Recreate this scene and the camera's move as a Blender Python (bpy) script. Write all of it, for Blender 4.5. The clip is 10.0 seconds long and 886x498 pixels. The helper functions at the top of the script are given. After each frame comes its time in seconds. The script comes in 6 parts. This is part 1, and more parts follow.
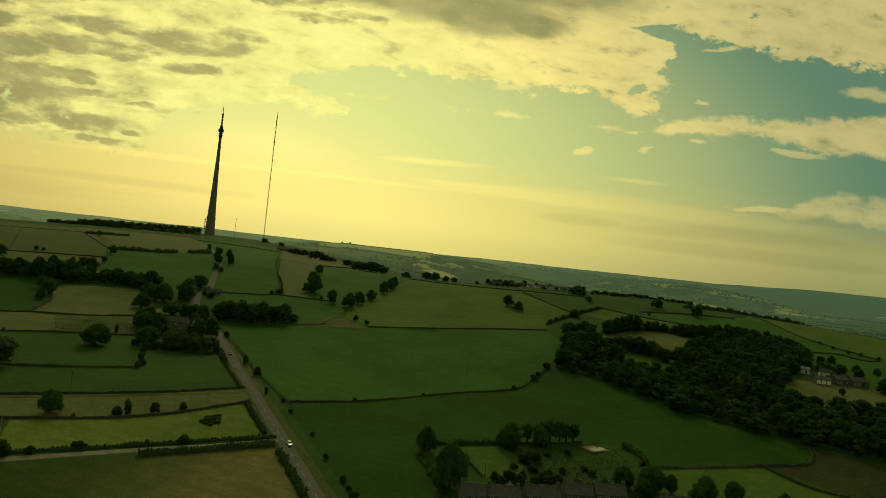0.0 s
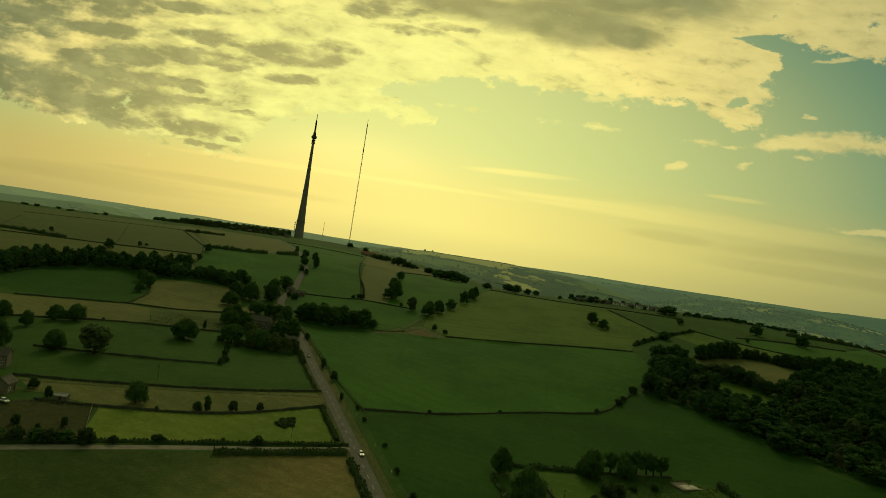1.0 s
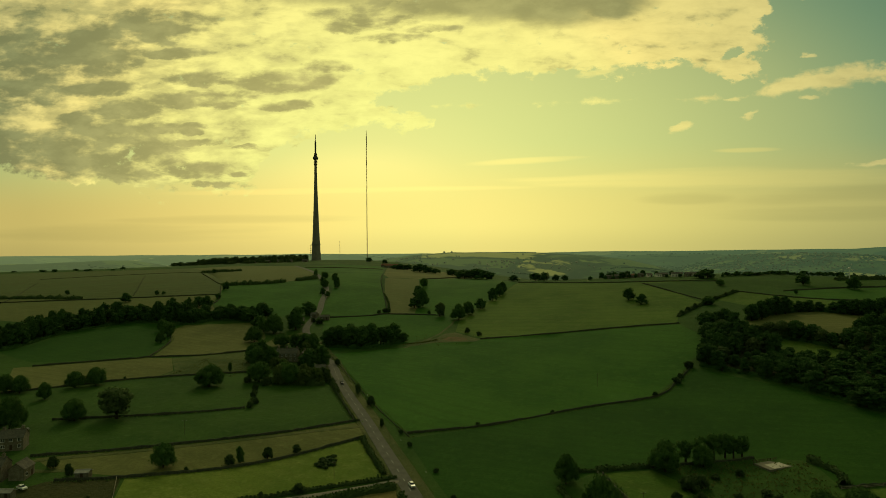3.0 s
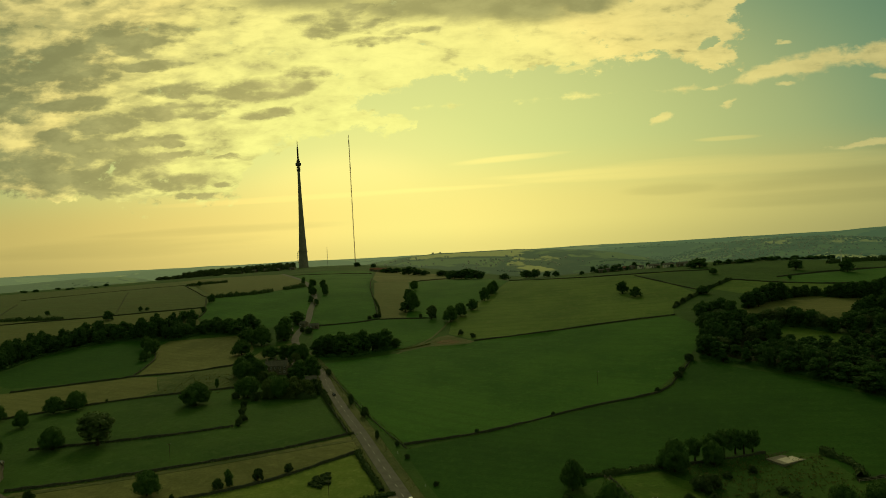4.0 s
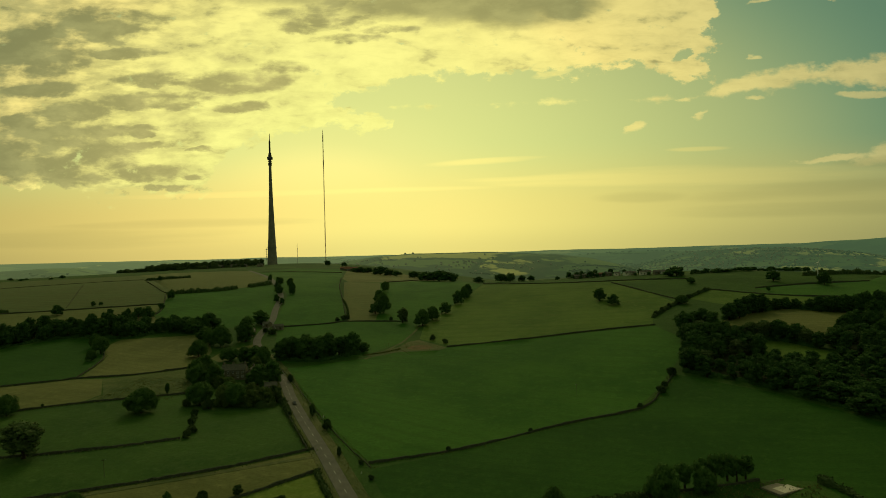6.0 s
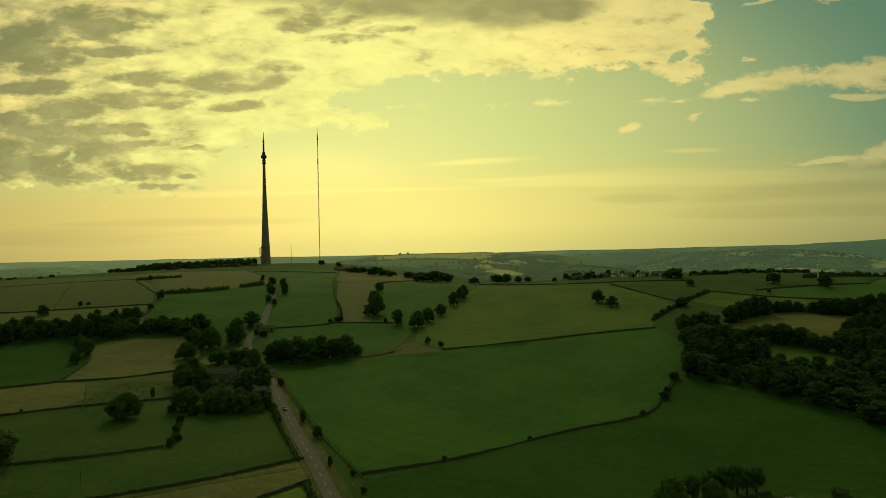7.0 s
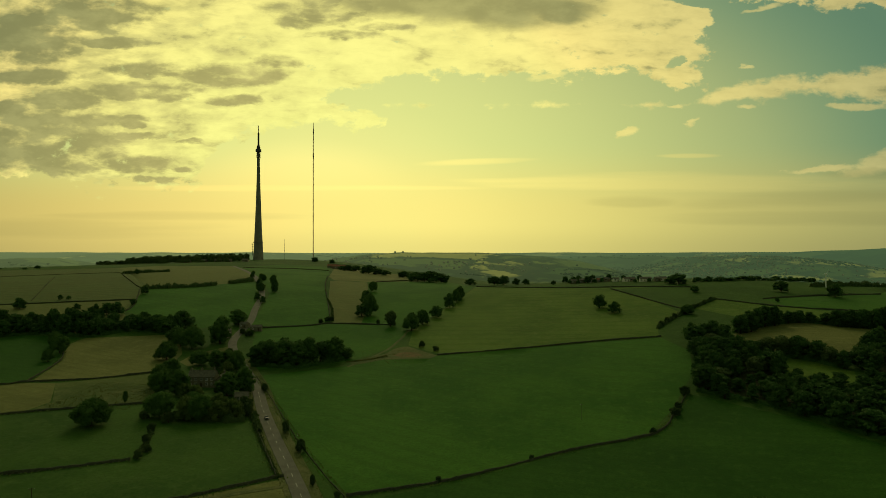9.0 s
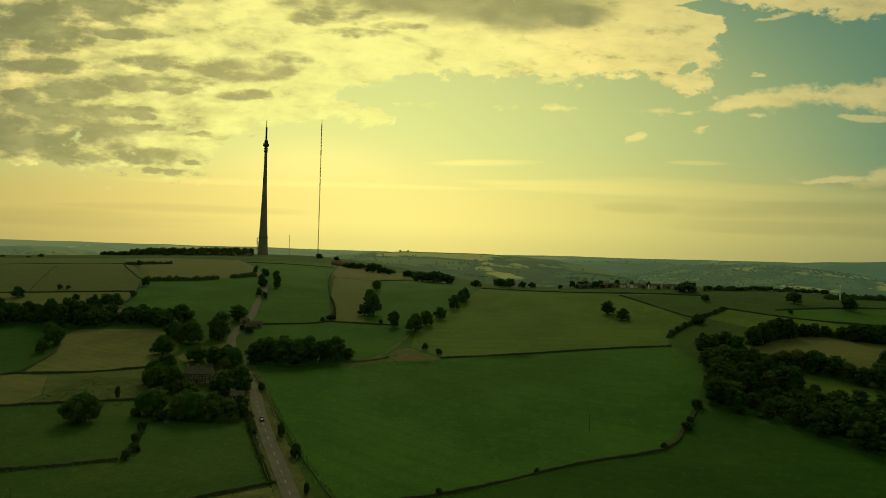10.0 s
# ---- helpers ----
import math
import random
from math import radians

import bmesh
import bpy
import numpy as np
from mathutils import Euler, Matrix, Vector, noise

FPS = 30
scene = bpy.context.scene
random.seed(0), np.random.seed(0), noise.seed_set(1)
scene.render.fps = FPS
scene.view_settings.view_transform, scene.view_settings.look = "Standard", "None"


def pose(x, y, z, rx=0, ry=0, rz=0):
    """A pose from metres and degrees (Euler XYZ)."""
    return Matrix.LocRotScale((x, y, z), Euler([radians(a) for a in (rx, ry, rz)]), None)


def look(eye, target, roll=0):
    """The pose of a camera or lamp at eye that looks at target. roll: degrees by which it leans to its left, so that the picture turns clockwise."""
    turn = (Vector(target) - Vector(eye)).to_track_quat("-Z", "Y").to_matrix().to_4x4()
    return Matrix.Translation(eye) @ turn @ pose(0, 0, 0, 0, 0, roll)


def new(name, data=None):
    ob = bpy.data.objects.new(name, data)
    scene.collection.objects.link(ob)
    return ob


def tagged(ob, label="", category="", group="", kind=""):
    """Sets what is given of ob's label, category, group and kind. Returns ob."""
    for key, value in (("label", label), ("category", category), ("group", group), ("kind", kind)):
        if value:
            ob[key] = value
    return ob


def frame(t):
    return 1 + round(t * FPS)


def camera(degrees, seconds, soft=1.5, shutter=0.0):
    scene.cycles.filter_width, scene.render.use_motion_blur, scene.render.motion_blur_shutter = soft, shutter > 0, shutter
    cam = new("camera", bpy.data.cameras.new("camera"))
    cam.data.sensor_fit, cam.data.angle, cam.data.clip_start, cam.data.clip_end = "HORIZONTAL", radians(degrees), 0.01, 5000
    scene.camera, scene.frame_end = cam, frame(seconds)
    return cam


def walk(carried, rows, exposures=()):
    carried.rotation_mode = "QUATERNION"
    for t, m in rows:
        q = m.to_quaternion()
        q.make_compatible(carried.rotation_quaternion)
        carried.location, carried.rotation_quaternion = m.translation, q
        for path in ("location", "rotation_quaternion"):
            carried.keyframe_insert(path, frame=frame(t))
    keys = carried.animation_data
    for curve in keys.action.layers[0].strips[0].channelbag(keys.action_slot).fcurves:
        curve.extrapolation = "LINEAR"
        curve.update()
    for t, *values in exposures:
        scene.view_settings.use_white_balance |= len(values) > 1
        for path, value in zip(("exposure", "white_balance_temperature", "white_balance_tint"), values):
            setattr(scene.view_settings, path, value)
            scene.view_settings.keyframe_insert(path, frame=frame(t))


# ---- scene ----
cam = camera(71.6, 10.0, soft=0.85)
PATH = [
    (0, (8.281, -2.989, 98.818), (8.331, -0.99, 98.836), 6.3),
    (0.5, (7.602, 2.505, 98.794), (7.495, 4.502, 98.812), 11.2),
    (1, (7.385, 8.468, 98.784), (7.167, 10.456, 98.8), 8.8),
    (1.5, (6.409, 13.765, 98.909), (6.14, 15.746, 98.924), 5.2),
    (2, (5.613, 19.804, 99.02), (5.335, 21.784, 99.035), 0.9),
    (3.5, (2.901, 36.863, 99.594), (2.63, 38.845, 99.608), -1.3),
    (4, (1.768, 42.762, 99.8), (1.528, 44.748, 99.815), -3.2),
    (4.5, (0.648, 48.999, 99.576), (0.446, 50.989, 99.592), -3.9),
    (5, (0.05, 54.277, 99.965), (-0.128, 56.269, 99.98), -2.7),
    (5.5, (-0.864, 60.018, 100.162), (-1.028, 62.011, 100.176), -1.8),
    (7, (-3.346, 77.194, 100.49), (-3.481, 79.19, 100.504), -1.3),
    (7.5, (-4.139, 82.83, 100.683), (-4.268, 84.826, 100.696), -1.0),
    (8, (-4.977, 88.489, 100.923), (-5.099, 90.486, 100.934), -0.9),
    (8.5, (-5.668, 94.14, 101.016), (-5.787, 96.137, 101.028), -0.6),
    (9, (-6.453, 100.009, 101.025), (-6.572, 102.005, 101.037), 0.0),
    (9.5, (-7.21, 105.759, 101.237), (-7.334, 107.755, 101.248), 1.0),
    (10, (-8.017, 111.29, 101.23), (-8.153, 113.286, 101.242), 1.7),
]
walk(cam, [(t, look(eye, target, roll)) for t, eye, target, roll in PATH])

# ---------------------------------------------------------------- light
from mathutils.geometry import delaunay_2d_cdt

SUN_AZ, SUN_EL = -9.0, 38.0      # degrees, seen from the camera's heading (0 = +y)

sun_data = bpy.data.lights.new("sun", "SUN")
sun_data.energy, sun_data.angle, sun_data.color = 0.85, radians(20), (1.0, 0.86, 0.5)
sun = new("sun", sun_data)
sun.matrix_world = look((0, 0, 500), (
    -1000 * math.sin(radians(SUN_AZ)) * math.cos(radians(SUN_EL)),
    -1000 * math.cos(radians(SUN_AZ)) * math.cos(radians(SUN_EL)),
    500 - 1000 * math.sin(radians(SUN_EL))))


class Nodes:
    """Short hand for building node trees."""

    def __init__(self, tree, clear=True):
        self.tree = tree
        if clear:
            tree.nodes.clear()

    def add(self, kind, **inputs):
        return self.tree.nodes.new(kind)

    def put(self, socket, value):
        if hasattr(value, "is_output"):
            self.tree.links.new(value, socket)
        elif value is not None:
            socket.default_value = value

    def math(self, op, a, b=None, c=None, clamp=False):
        n = self.tree.nodes.new("ShaderNodeMath")
        n.operation, n.use_clamp = op, clamp
        for s, v in zip(n.inputs, (a, b, c)):
            self.put(s, v)
        return n.outputs[0]

    def sub(self, a, b): return self.math("SUBTRACT", a, b)
    def plus(self, a, b): return self.math("ADD", a, b)
    def times(self, a, b): return self.math("MULTIPLY", a, b)

    def ramp(self, x, lo, hi, a=0.0, b=1.0, smooth=True):
        n = self.tree.nodes.new("ShaderNodeMapRange")
        n.interpolation_type = "SMOOTHSTEP" if smooth else "LINEAR"
        for s, v in zip(n.inputs, (x, lo, hi, a, b)):
            self.put(s, v)
        return n.outputs[0]

    def mix(self, f, a, b, how="MIX"):
        n = self.tree.nodes.new("ShaderNodeMix")
        n.data_type, n.blend_type = "RGBA", how
        self.put(n.inputs[0], f)
        self.put(n.inputs[6], a if hasattr(a, "is_output") else (*a, 1))
        self.put(n.inputs[7], b if hasattr(b, "is_output") else (*b, 1))
        return n.outputs[2]

    def noise(self, vector, scale, detail=4, rough=0.55, distort=0.0):
        n = self.tree.nodes.new("ShaderNodeTexNoise")
        self.put(n.inputs["Vector"], vector)
        self.put(n.inputs["Scale"], scale)
        self.put(n.inputs["Detail"], detail)
        self.put(n.inputs["Roughness"], rough)
        self.put(n.inputs["Distortion"], distort)
        return n.outputs[0]

    def xyz(self, x, y, z=0.0):
        n = self.tree.nodes.new("ShaderNodeCombineXYZ")
        for s, v in zip(n.inputs, (x, y, z)):
            self.put(s, v)
        return n.outputs[0]

    def split(self, v):
        n = self.tree.nodes.new("ShaderNodeSeparateXYZ")
        self.put(n.inputs[0], v)
        return n.outputs


def build_sky():
    world = bpy.data.worlds.new("sky")
    scene.world = world
    world.use_nodes = True
    n = Nodes(world.node_tree)
    way = n.add("ShaderNodeTexCoord").outputs["Generated"]
    dx, dy, dz = n.split(way)
    # the sky's own frame is turned a little, so that u = 0 is the middle of the open view
    a = radians(3.4)
    ex = n.plus(n.times(dx, math.cos(a)), n.times(dy, math.sin(a)))
    ey = n.sub(n.times(dy, math.cos(a)), n.times(dx, math.sin(a)))
    front = n.math("MAXIMUM", ey, 0.22)
    u, v = n.math("DIVIDE", ex, front), n.math("DIVIDE", dz, front)
    ahead = n.ramp(ey, 0.25, 0.6)
    # flat layers of cloud seen in perspective
    high = n.plus(n.math("MAXIMUM", dz, 0.0), 0.10)
    layer = n.xyz(n.math("DIVIDE", ex, high), n.math("DIVIDE", ey, high), 0.0)
    big = n.noise(layer, 1.05, 9, 0.60, 0.35)
    lean = n.plus(v, n.times(u, 0.025))
    flecks = n.noise(n.xyz(u, n.times(lean, 2.4), 1.7), 13.0, 8, 0.58, 0.2)
    strands = n.noise(n.xyz(u, n.times(lean, 4.2), 7.7), 24.0, 7, 0.60, 0.3)
    lumps = n.noise(n.xyz(u, n.times(lean, 2.2), 4.1), 11.0, 9, 0.62, 0.15)
    ragged = n.noise(n.xyz(u, n.times(v, 1.5), 8.3), 19.0, 9, 0.66, 0.2)
    wisp = n.noise(n.xyz(n.times(u, 0.5), n.times(v, 8.0), 3.0), 6.0, 6, 0.55, 0.1)
    curl = n.noise(n.xyz(u, n.times(v, 1.6), 5.5), 26.0, 7, 0.62, 0.0)
    wu = n.plus(u, n.plus(n.times(n.sub(lumps, 0.5), 0.07), n.times(n.sub(ragged, 0.5), 0.03)))
    wv = n.plus(v, n.plus(n.times(n.sub(flecks, 0.5), 0.022), n.times(n.sub(curl, 0.5), 0.014)))

    def blob(cx, cy, rx, ry, tilt=0.0, curly=True):
        c, s = math.cos(radians(tilt)), math.sin(radians(tilt))
        x, y = (n.sub(wu, cx), n.sub(wv, cy)) if curly else (n.sub(u, cx), n.sub(v, cy))
        if tilt:
            x, y = n.plus(n.times(x, c), n.times(y, s)), n.sub(n.times(y, c), n.times(x, s))
        x, y = n.times(x, 1 / rx), n.times(y, 1 / ry)
        return n.sub(1.0, n.plus(n.times(x, x), n.times(y, y)))

    def union(items):
        out = items[0]
        for item in items[1:]:
            out = n.math("MAXIMUM", out, item)
        return n.math("MAXIMUM", out, -1.5)

    def tones(f, stops):
        r = n.add("ShaderNodeValToRGB")
        r.color_ramp.interpolation = "B_SPLINE"
        while len(r.color_ramp.elements) < len(stops):
            r.color_ramp.elements.new(0.5)
        for e, (p, c) in zip(r.color_ramp.elements, stops):
            e.position, e.color = p, (*c, 1)
        n.put(r.inputs[0], f)
        return r.outputs[0]

    def profile(x, stops):
        """A height that follows straight lines from stop to stop."""
        r = n.add("ShaderNodeValToRGB")
        r.color_ramp.interpolation = "LINEAR"
        while len(r.color_ramp.elements) < len(stops):
            r.color_ramp.elements.new(0.5)
        for e, (p, h) in zip(r.color_ramp.elements, stops):
            e.position, e.color = (p + 1) / 2, (h, h, h, 1)
        n.put(r.inputs[0], n.plus(n.times(x, 0.5), 0.5))
        return r.outputs[0]

    def both(a, b): return n.math("MINIMUM", a, b)
    def either(a, b): return n.math("MAXIMUM", a, b)

    ragged2 = n.noise(n.xyz(u, n.times(v, 1.4), 2.9), 46.0, 7, 0.62, 0.2)
    edge = n.plus(n.times(n.sub(lumps, 0.5), 0.085), n.plus(n.times(n.sub(ragged, 0.5), 0.085), n.times(n.sub(ragged2, 0.5), 0.060)))
    # the broken deck in the west, which ends in a tongue, and the bright sheet overhead with its ragged eastern end
    deck_foot = profile(u, ((-0.9, 0.150), (-0.72, 0.131), (-0.61, 0.117), (-0.445, 0.108), (-0.41, 0.120), (-0.38, 0.150), (-0.365, 0.178), (-0.325, 0.195), (-0.29, 0.201),
                            (-0.207, 0.2035), (-0.17, 0.2005), (-0.115, 0.207), (-0.087, 0.209), (-0.08, 0.5)))
    tongue_top = profile(u, ((-0.209, 0.6), (-0.207, 0.271), (-0.178, 0.253), (-0.151, 0.241), (-0.123, 0.227), (-0.087, 0.2125), (-0.08, 0.2)))
    sheet_foot = profile(u, ((-0.207, 0.271), (-0.132, 0.267), (-0.086, 0.273), (-0.066, 0.284), (0.006, 0.291), (0.061, 0.295), (0.130, 0.300), (0.148, 0.287), (0.199, 0.286), (0.236, 0.294),
                             (0.272, 0.289), (0.327, 0.296), (0.353, 0.287), (0.369, 0.271), (0.420, 0.264), (0.460, 0.264)))
    sheet_end = profile(v, ((0.25, 0.40), (0.264, 0.425), (0.290, 0.430), (0.305, 0.408), (0.324, 0.440), (0.345, 0.418), (0.380, 0.448), (0.400, 0.430), (0.412, 0.36), (0.430, 0.44), (0.445, 0.9)))
    top_foot = profile(u, ((0.30, 0.46), (0.38, 0.44), (0.44, 0.420), (0.53, 0.417), (0.594, 0.407), (0.645, 0.397), (0.72, 0.394), (0.82, 0.408)))
    deck = both(n.sub(v, deck_foot), n.sub(tongue_top, v))
    sheet = both(n.sub(v, sheet_foot), n.sub(sheet_end, u))
    sheet = both(sheet, n.plus(u, 0.3))
    body = either(either(deck, sheet), both(n.sub(v, top_foot), n.sub(u, 0.25)))
    # a gap or two where blue shows through
    gaps = union([blob(*b) for b in ((0.293, 0.301, 0.030, 0.005, 0), (0.374, 0.311, 0.013, 0.006, 30), (-0.072, 0.346, 0.008, 0.004, 0))])
    body = both(body, n.plus(n.times(gaps, -0.012), 0.004))
    dense = n.ramp(n.plus(n.times(body, n.ramp(body, 0.0, 0.06, 1.0, 2.2)), edge), -0.004, 0.013)
    # the long arm of cloud in the east
    arm_top = profile(u, ((0.398, 0.240), (0.465, 0.272), (0.539, 0.283), (0.576, 0.287), (0.603, 0.285), (0.659, 0.294), (0.721, 0.304), (0.83, 0.325)))
    arm_foot = profile(u, ((0.398, 0.242), (0.43, 0.238), (0.465, 0.246), (0.52, 0.249), (0.567, 0.260), (0.60, 0.259), (0.659, 0.259), (0.70, 0.240), (0.83, 0.247)))
    arm = both(n.sub(arm_top, v), n.sub(v, arm_foot))
    dense2 = n.times(n.ramp(n.plus(arm, n.times(edge, 0.40)), -0.005, 0.009), 0.92)
    small = union([blob(*b) for b in (
        (0.303, 0.197, 0.014, 0.007, 10), (0.498, 0.302, 0.010, 0.004, 0), (0.378, 0.237, 0.011, 0.004, 0), (0.402, 0.213, 0.012, 0.006, 30), (0.498, 0.238, 0.020, 0.004, 0), (0.68, 0.238, 0.05, 0.006, 0),
        (0.71, 0.146, 0.050, 0.018, 15), (0.765, 0.155, 0.05, 0.026, 0), (0.83, 0.155, 0.06, 0.028, 0), (0.62, 0.136, 0.07, 0.006, 4), (0.52, 0.399, 0.035, 0.004, 8), (0.80, 0.357, 0.06, 0.011, 0), (0.17, 0.288, 0.035, 0.006, 8))])
    dense2 = either(dense2, n.times(n.ramp(n.plus(small, n.times(edge, 20.0)), -0.45, 0.85), 0.72))
    dense = n.times(either(dense, dense2), ahead)
    dense = either(dense, n.times(n.ramp(big, 0.45, 0.62), n.sub(1.0, ahead)))
    # where the cloud is thick, its underside is grey
    puffs = n.noise(n.xyz(u, n.times(lean, 2.7), 11.3), 17.0, 8, 0.56, 0.25)
    thick = union([blob(*b) for b in (
        (-0.675, 0.358, 0.078, 0.0460, 0), (-0.569, 0.391, 0.092, 0.0258, 0), (-0.533, 0.343, 0.057, 0.0092, 0), (-0.269, 0.312, 0.035, 0.0101, 0), (-0.349, 0.290, 0.081, 0.0175, 0), (-0.491, 0.297, 0.057, 0.0110, 0),
        (-0.666, 0.287, 0.066, 0.0129, 0), (-0.625, 0.248, 0.057, 0.0156, 0), (-0.480, 0.262, 0.097, 0.0129, 0), (-0.339, 0.248, 0.040, 0.0083, 0), (-0.703, 0.240, 0.039, 0.0092, 0), (-0.657, 0.182, 0.129, 0.0515, 0),
        (-0.508, 0.215, 0.028, 0.0074, 0), (-0.500, 0.191, 0.033, 0.0074, 0), (-0.413, 0.182, 0.022, 0.0046, 0), (-0.514, 0.143, 0.068, 0.0129, 0), (-0.473, 0.118, 0.057, 0.0064, 0), (-0.671, 0.105, 0.055, 0.0055, 0))])
    thick = either(thick, union([blob(*b) for b in (
        (-0.169, 0.401, 0.110, 0.0239, 0), (-0.583, 0.214, 0.059, 0.0110, 0), (-0.379, 0.131, 0.014, 0.0046, 0), (-0.422, 0.136, 0.016, 0.0046, 0), (-0.160, 0.355, 0.057, 0.0083, 0), (-0.086, 0.368, 0.048, 0.0074, 0),
        (-0.224, 0.375, 0.055, 0.0092, 0), (-0.859, 0.172, 0.110, 0.0552, 0), (-0.841, 0.329, 0.110, 0.0644, 0), (-0.832, 0.274, 0.083, 0.0129, 0))]))
    left = n.ramp(u, -0.05, -0.62)
    grain = n.plus(n.times(n.sub(flecks, 0.5), 2.2), n.plus(n.times(n.sub(puffs, 0.5), 2.6), n.times(n.sub(ragged2, 0.5), 0.9)))
    patch = n.plus(n.times(both(either(thick, -0.8), 0.55), 0.62), grain)
    patch = n.ramp(n.plus(patch, n.times(left, 0.40)), -0.48, 0.76)
    faint = n.times(n.ramp(n.plus(n.times(n.plus(puffs, flecks), 0.5), n.times(left, 0.06)), 0.44, 0.64), n.plus(n.times(left, 0.40), 0.22))
    patch = either(patch, faint)
    # one solid dark bank overhead
    bank = n.plus(union([blob(*b) for b in (
        (0.093, 0.406, 0.161, 0.0423, 0), (-0.077, 0.410, 0.129, 0.0276, 0), (0.185, 0.395, 0.074, 0.0239, 0), (0.088, 0.467, 0.304, 0.0552, 0), (-0.243, 0.448, 0.156, 0.0368, 0))]), n.plus(n.times(n.sub(lumps, 0.5), 1.0), n.times(n.sub(puffs, 0.5), 0.9)))
    patch = either(patch, n.times(n.ramp(bank, -0.55, 0.80), 0.95))
    soft = n.ramp(n.noise(n.xyz(u, n.times(lean, 2.0), 6.0), 5.0, 6, 0.55), 0.40, 0.70)
    # clear sky: bright round the hidden sun, greener and bluer away from it
    su, sv = n.sub(u, -0.22), n.times(n.sub(v, 0.100), 1.25)
    off = n.math("SQRT", n.plus(n.times(su, su), n.times(sv, sv)))
    steep = n.times(n.sub(v, 0.100), 2.1)
    off_clear = n.times(n.math("SQRT", n.plus(n.times(su, su), n.times(steep, steep))), 0.92)
    tex = n.add("ShaderNodeTexSky")
    tex.sky_type, tex.sun_disc = "NISHITA", False
    tex.sun_elevation, tex.sun_rotation = radians(SUN_EL), radians(SUN_AZ)
    tex.dust_density = 3.0
    n.put(tex.inputs[0], way)
    clear = tones(off_clear, ((0.0, (1.12, 0.96, 0.285)), (0.10, (0.96, 0.89, 0.26)), (0.17, (0.78, 0.78, 0.235)), (0.30, (0.66, 0.72, 0.22)), (0.50, (0.50, 0.56, 0.185)), (0.70, (0.325, 0.395, 0.152)), (0.85, (0.145, 0.262, 0.132)), (1.0, (0.074, 0.180, 0.110))))
    clear = n.mix(0.08, clear, n.mix(1.0, tex.outputs[0], (0.10, 0.10, 0.055), "MULTIPLY"))
    low = n.ramp(v, 0.185, 0.065)
    tan = tones(n.ramp(u, -0.8, 0.8, 0.0, 1.0, smooth=False), ((0.0, (0.52, 0.42, 0.122)), (0.22, (0.90, 0.70, 0.195)), (0.42, (1.10, 0.92, 0.255)), (0.58, (0.90, 0.78, 0.215)), (0.78, (0.54, 0.49, 0.155)), (1.0, (0.32, 0.315, 0.115))))
    clear = n.mix(n.times(low, 0.95), clear, tan)
    clear = n.mix(n.times(n.ramp(v, 0.05, 0.0), 0.55), clear, n.mix(1.0, tan, (0.72, 0.74, 0.80), "MULTIPLY"))
    bright = tones(off, ((0.15, (1.20, 0.99, 0.29)), (0.45, (1.10, 0.91, 0.275)), (0.62, (0.87, 0.75, 0.25)), (0.90, (0.58, 0.51, 0.20))))
    shade = n.plus(n.times(soft, 0.35), n.plus(n.ramp(ragged, 0.42, 0.70, 0.0, 0.45), n.ramp(strands, 0.45, 0.75, 0.0, 0.45)))
    bright = n.mix(n.times(shade, 0.44), bright, n.mix(1.0, bright, (0.64, 0.65, 0.64), "MULTIPLY"))
    grey = n.mix(n.ramp(off, 0.15, 0.75), (0.40, 0.365, 0.130), (0.170, 0.190, 0.082))
    grey = n.mix(n.ramp(lumps, 0.40, 0.66, 0.0, 0.40), grey, n.mix(1.0, grey, (1.9, 1.85, 1.8), "MULTIPLY"))
    cloud = n.mix(n.times(patch, 0.94), bright, grey)
    sky = n.mix(dense, clear, cloud)
    # faint streaks low over the horizon
    streak = n.ramp(n.plus(union([blob(*b, curly=False) for b in (
        (0.31, 0.084, 0.075, 0.010, 0), (0.57, 0.088, 0.18, 0.014, 2), (0.70, 0.128, 0.09, 0.010, 0), (0.62, 0.055, 0.25, 0.012, 0), (-0.62, 0.04, 0.25, 0.016, 0), (-0.45, 0.06, 0.2, 0.008, 0))]),
        n.times(n.sub(wisp, 0.5), 2.6)), -0.5, 1.0)
    sky = n.mix(n.times(n.times(streak, ahead), 0.30), sky, n.mix(1.0, tan, (0.62, 0.66, 0.70), "MULTIPLY"))
    pale_streak = n.ramp(n.plus(union([blob(*b, curly=False) for b in ((0.06, 0.148, 0.10, 0.006, 2), (0.40, 0.158, 0.05, 0.004, 0), (0.25, 0.118, 0.22, 0.007, 0), (-0.25, 0.105, 0.3, 0.006, 0), (0.42, 0.114, 0.34, 0.017, 0))]), n.times(n.sub(wisp, 0.5), 2.4)), -0.3, 1.0)
    sky = n.mix(n.times(n.times(pale_streak, ahead), 0.50), sky, n.mix(1.0, tan, (1.22, 1.20, 1.20), "MULTIPLY"))
    # below the horizon
    sky = n.mix(n.ramp(dz, 0.0, -0.02), sky, (0.05, 0.06, 0.02))
    # the side away from the sun is dimmer
    sky = n.mix(n.ramp(ey, 0.35, -0.5, 0.0, 0.55), sky, (0.12, 0.15, 0.075))
    bg = n.add("ShaderNodeBackground")
    n.put(bg.inputs[0], sky)
    n.put(bg.inputs[1], 1.0)
    out = n.add("ShaderNodeOutputWorld")
    n.put(out.inputs[0], bg.outputs[0])


build_sky()


